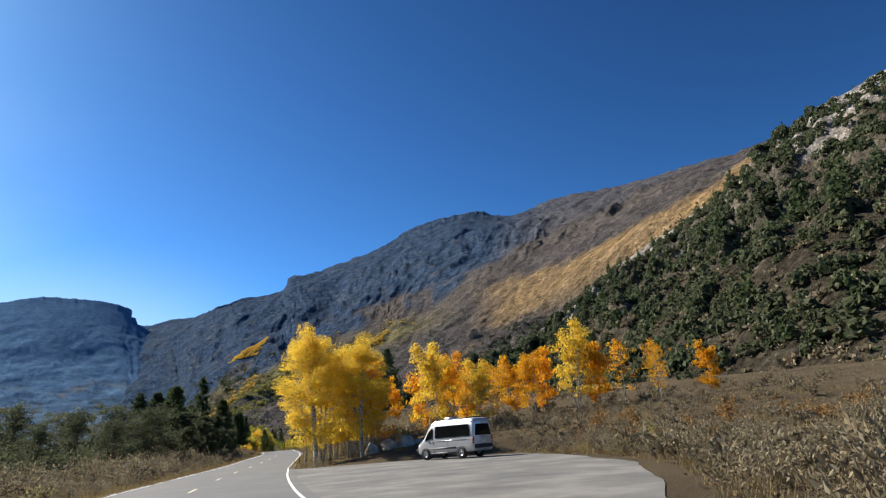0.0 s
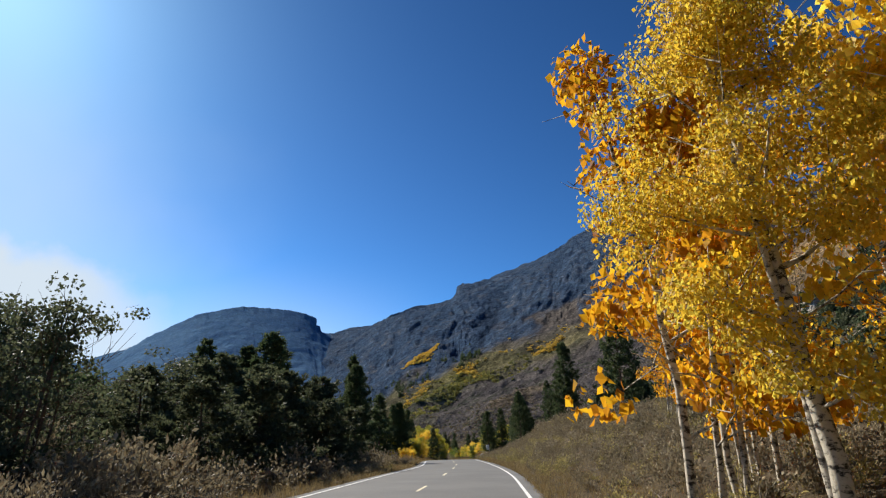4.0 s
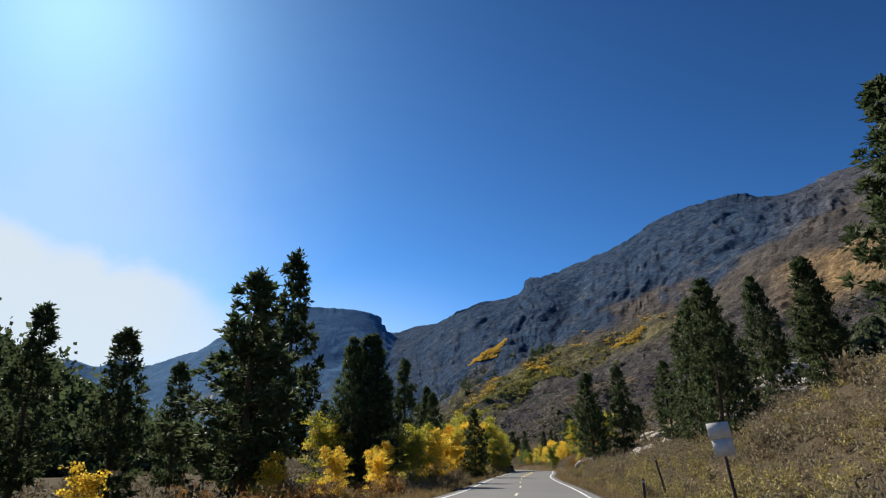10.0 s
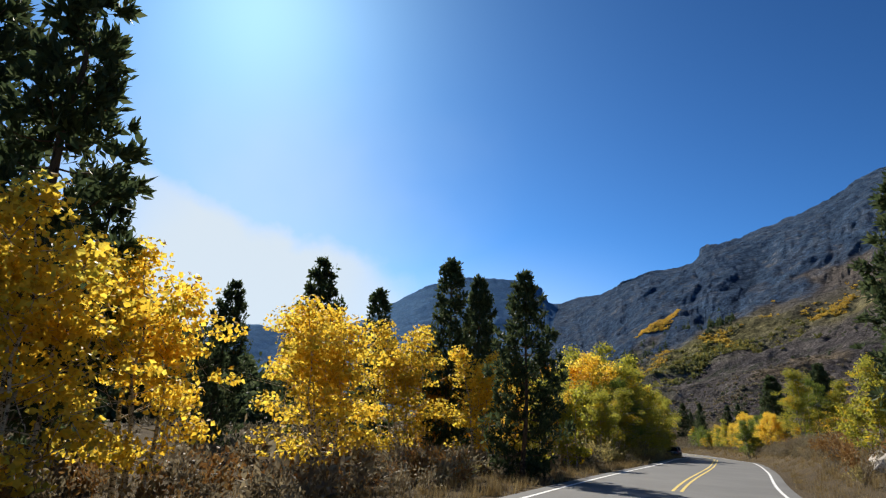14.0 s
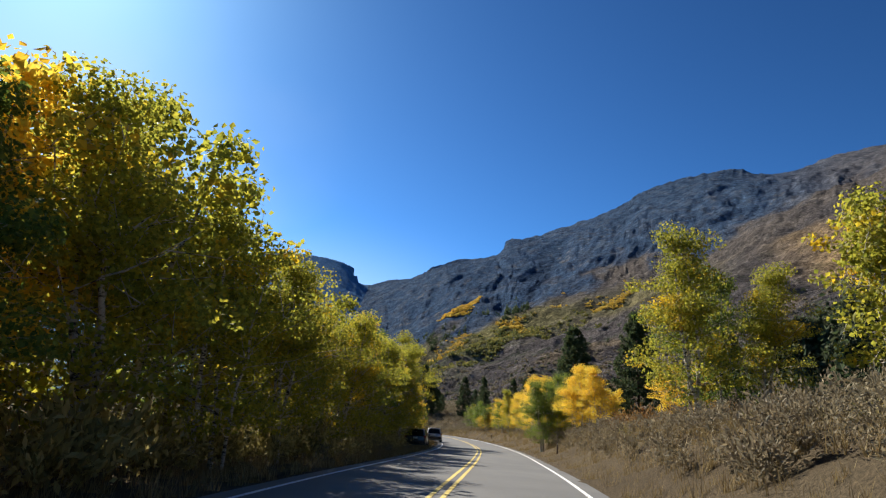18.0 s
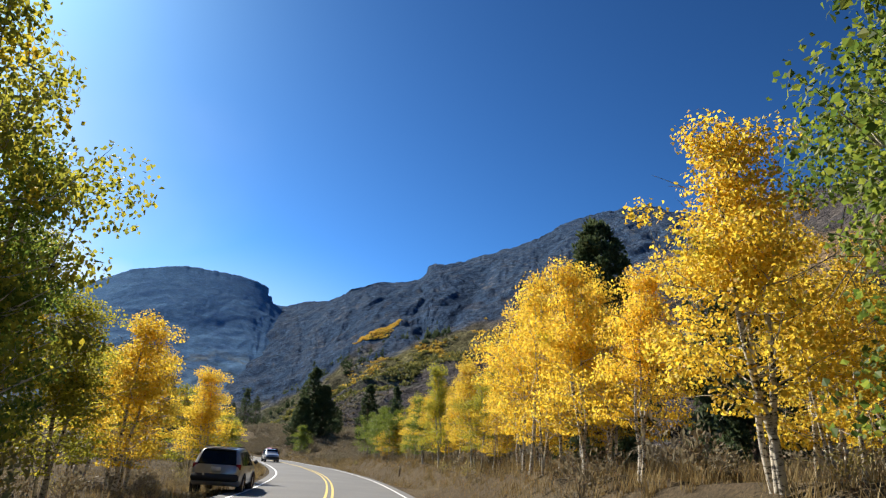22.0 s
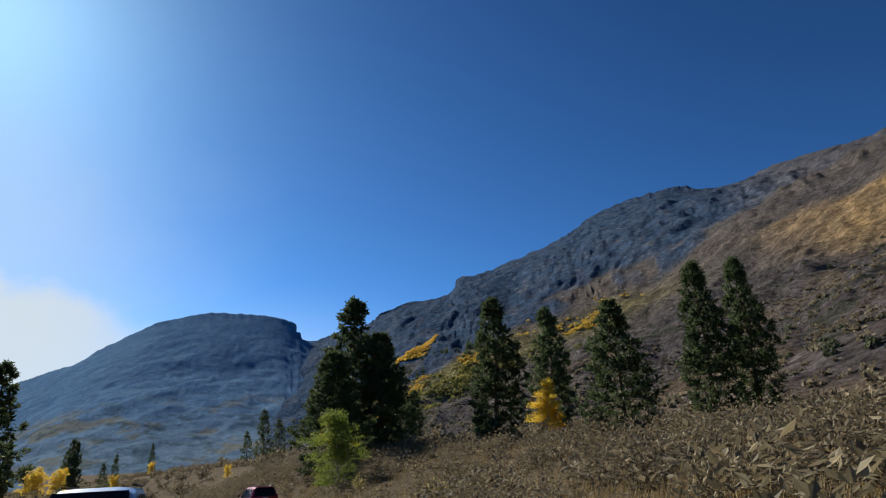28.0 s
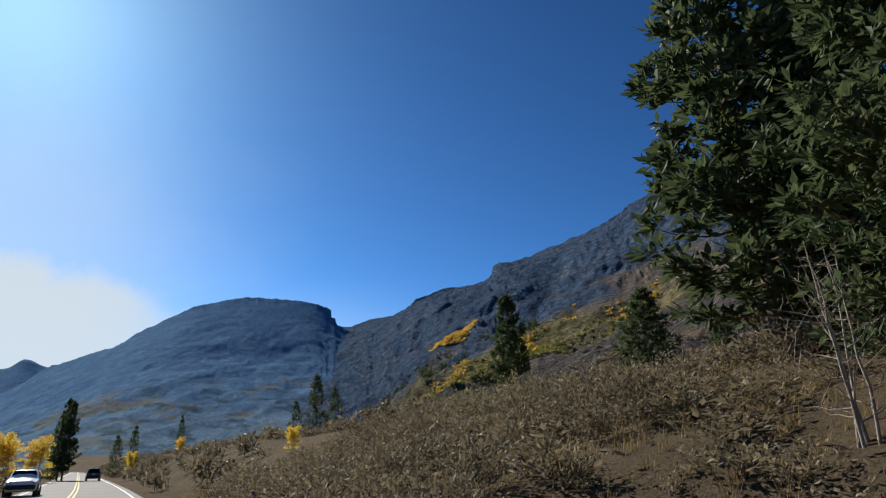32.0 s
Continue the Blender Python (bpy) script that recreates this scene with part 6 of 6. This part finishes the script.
VAN_ROWS = [(-2.95, 0.90, 0.78, 0.55, 1.25, 2.35), (-2.90, 0.97, 0.80, 0.42, 1.26, 2.52), (-2.6, 0.99, 0.81, 0.38, 1.27, 2.60), (0.0, 0.99, 0.82, 0.36, 1.27, 2.64), (1.0, 0.99, 0.82, 0.36, 1.26, 2.62), (1.35, 0.99, 0.80, 0.36, 1.25, 2.50),
            (1.75, 0.98, 0.78, 0.36, 1.22, 2.14), (2.25, 0.97, 0.82, 0.36, 1.20, 1.48), (2.55, 0.95, 0.80, 0.36, 1.08, 1.25), (2.85, 0.88, 0.72, 0.38, 0.90, 1.05), (2.98, 0.76, 0.62, 0.44, 0.80, 0.90)]
van = vehicle("camper_van", "silver high-roof camper van with dark windows", VAN_ROWS, VANPAINT, (-1.72, 1.94), 0.36, [((-2.62, -2.50), (0.88, 0.88), 0.12, 0.74), ((1.16, 1.16), (2.02, 1.62), 0.12, 0.72)],
              (2.22, 1.66, 1.45, 2.22, 0.86, 0.74), (-2.985, -2.945, 1.42, 2.28, 0.82, 0.66), ((0.12, 0.15, 0.50), -2.89, 0.91, 1.13), ((0.22, 0.26, 0.26), 2.76, 0.72, 0.92), "van")
box_part("roof_air_conditioner", (0.95, 0.65, 0.20), (0.1, 0, 2.72), VANPAINT, van, "white roof air conditioner", 0.07)
box_part("roof_rail", (1.5, 0.05, 0.06), (-1.6, 0.55, 2.64), TRIM, van, "", 0.015)
box_part("roof_rail", (1.5, 0.05, 0.06), (-1.6, -0.55, 2.64), TRIM, van, "", 0.015)
for sg in (-1, 1):
    box_part("side_moulding", (2.75, 0.05, 0.13), (0.12, sg * 0.975, 0.70), VANGREY, van, "grey side moulding", 0.01)
    box_part("sill", (2.85, 0.06, 0.10), (0.10, sg * 0.955, 0.38), VANGREY, van, "grey plastic sill", 0.015)
    box_part("body_crease", (3.3, 0.022, 0.03), (-0.75, sg * 0.992, 1.21), VANPAINT, van, "", 0.008)
    box_part("roof_gutter", (4.1, 0.03, 0.03), (-0.75, sg * 0.835, 2.36), VANPAINT, van, "", 0.01)
    for x in (-0.42, 1.02):
        box_part("door_seam", (0.014, 0.02, 0.86), (x, sg * 0.985, 0.83), TRIM, van, "", 0.003)
    box_part("door_pull", (0.16, 0.05, 0.06), (1.16, sg * 0.99, 1.13), TRIM, van, "black door pull", 0.015)
    box_part("reversing_light", (0.13, 0.13, 0.09), (-2.895, sg * 0.912, 1.02), LAMP, van, "clear band of the tail light", 0.015)
    box_part("rear_hinge", (0.05, 0.03, 0.09), (-2.90, sg * 0.90, 1.78), TRIM, van, "", 0.01)
    box_part("rear_door_handle", (0.03, 0.13, 0.04), (-2.975, sg * 0.22, 1.30), TRIM, van, "", 0.01)
box_part("rear_door_seam", (0.02, 0.014, 1.75), (-2.955, 0, 1.42), TRIM, van, "", 0.003)
box_part("roof_rack_bar", (0.06, 1.30, 0.05), (-2.35, 0, 2.67), TRIM, van, "", 0.015)
# front wheel and rear wheel on the turnout
_f, _r = Vector((19.75, 42.6, 0)), Vector((20.85, 39.1, 0))
_d = (_f - _r).normalized()
_m = _r + _d * 1.72
van.matrix_world = pose(_m.x + _d.y * 0.95, _m.y - _d.x * 0.95, float(ROAD[S0 + 44, 2]) + 0.03, 0, 0, math.degrees(math.atan2(_d.y, _d.x)))

# ---- posts and the small sign ----


def marker_post(s, d, h=1.0, lean=0.0):
    x, y = at(s, d)
    ob = tagged(new("marker_post"), "thin dark brown roadside marker post", "post", "marker posts")
    box_part("post", (0.09, 0.035, h + 0.2), (0, 0, h / 2 - 0.1), RUST, ob, "", 0.008)
    box_part("reflector", (0.07, 0.004, 0.09), (0, -0.0205, h - 0.1), PLATE, ob, "pale reflector strip", 0.001)
    ob.matrix_world = pose(x, y, float(ground_z(x, y)[0]), 0, lean, 0)


for s, d, h, lean in ((300, 4.9, 0.95, 0), (178, 4.6, 1.0, 0), (184, 6.4, 1.7, -12), (352, 5.0, 0.9, 2), (66, 4.8, 0.9, 0), (446, 5.2, 1.0, 0)):
    marker_post(s, d, h, lean)
sx, sy = 41.1, 164.8
sz = float(ground_z(sx, sy)[0]) + 0.35
sign = tagged(new("roadside_marker"), "pair of blank white panels on a short post", "sign")
box_part("post", (0.07, 0.07, 2.5), (0, 0.04, 0.55), RUST, sign, "", 0.01)
box_part("upper_panel", (0.50, 0.02, 0.36), (0, 0, 1.84), WHITEPANEL, sign, "white painted panel", 0.005)
box_part("lower_panel", (0.46, 0.02, 0.38), (0.02, 0, 1.46), WHITEPANEL, sign, "white painted panel with peeling edge", 0.005)
sign.matrix_world = pose(sx, sy, sz, 0, -6, -12)

# ---- fallen wood in the aspen row ----


def dead_branch(s, d, length, turn, seed):
    rng = np.random.default_rng(seed)
    x, y = at(s, d)
    q = np.linspace(0, 1, 6)
    main = np.stack([q * length, np.cumsum(rng.normal(0, 0.05, 6)), 0.10 + 0.25 * q + rng.normal(0, 0.03, 6)], 1)
    bits = [tube(main, 0.05 * (1 - 0.8 * q) + 0.008, 6)]
    for k in (2, 3, 4):
        e = main[k] + np.array([0.5, rng.normal(0, 0.4), rng.uniform(0.1, 0.6)]) * length * 0.25
        bits.append(tube(np.stack([main[k], (main[k] + e) / 2 + rng.normal(0, 0.03, 3), e]), [0.022, 0.014, 0.005], 4))
    ob = tagged(new("fallen_branch", raw_mesh("fallen_branch", *joined(bits), [DEAD_WOOD], True)), "bleached fallen branch lying in the grass", "branch", "fallen branches")
    ob.matrix_world = pose(x, y, float(ground_z(x, y)[0]) - 0.04, 0, 0, turn)


for i, (s, d, ln, turn) in enumerate(((330, 9.6, 1.6, 30), (337, 10.2, 1.8, 160), (347, 10.0, 1.8, 80), (355, 9.8, 1.6, 200), (361, 10.4, 1.8, 10), (352, 9.2, 1.6, 120), (84, 6.5, 2.0, 40), (433, 12.5, 2.5, 70))):
    dead_branch(s, d, ln, turn, i)
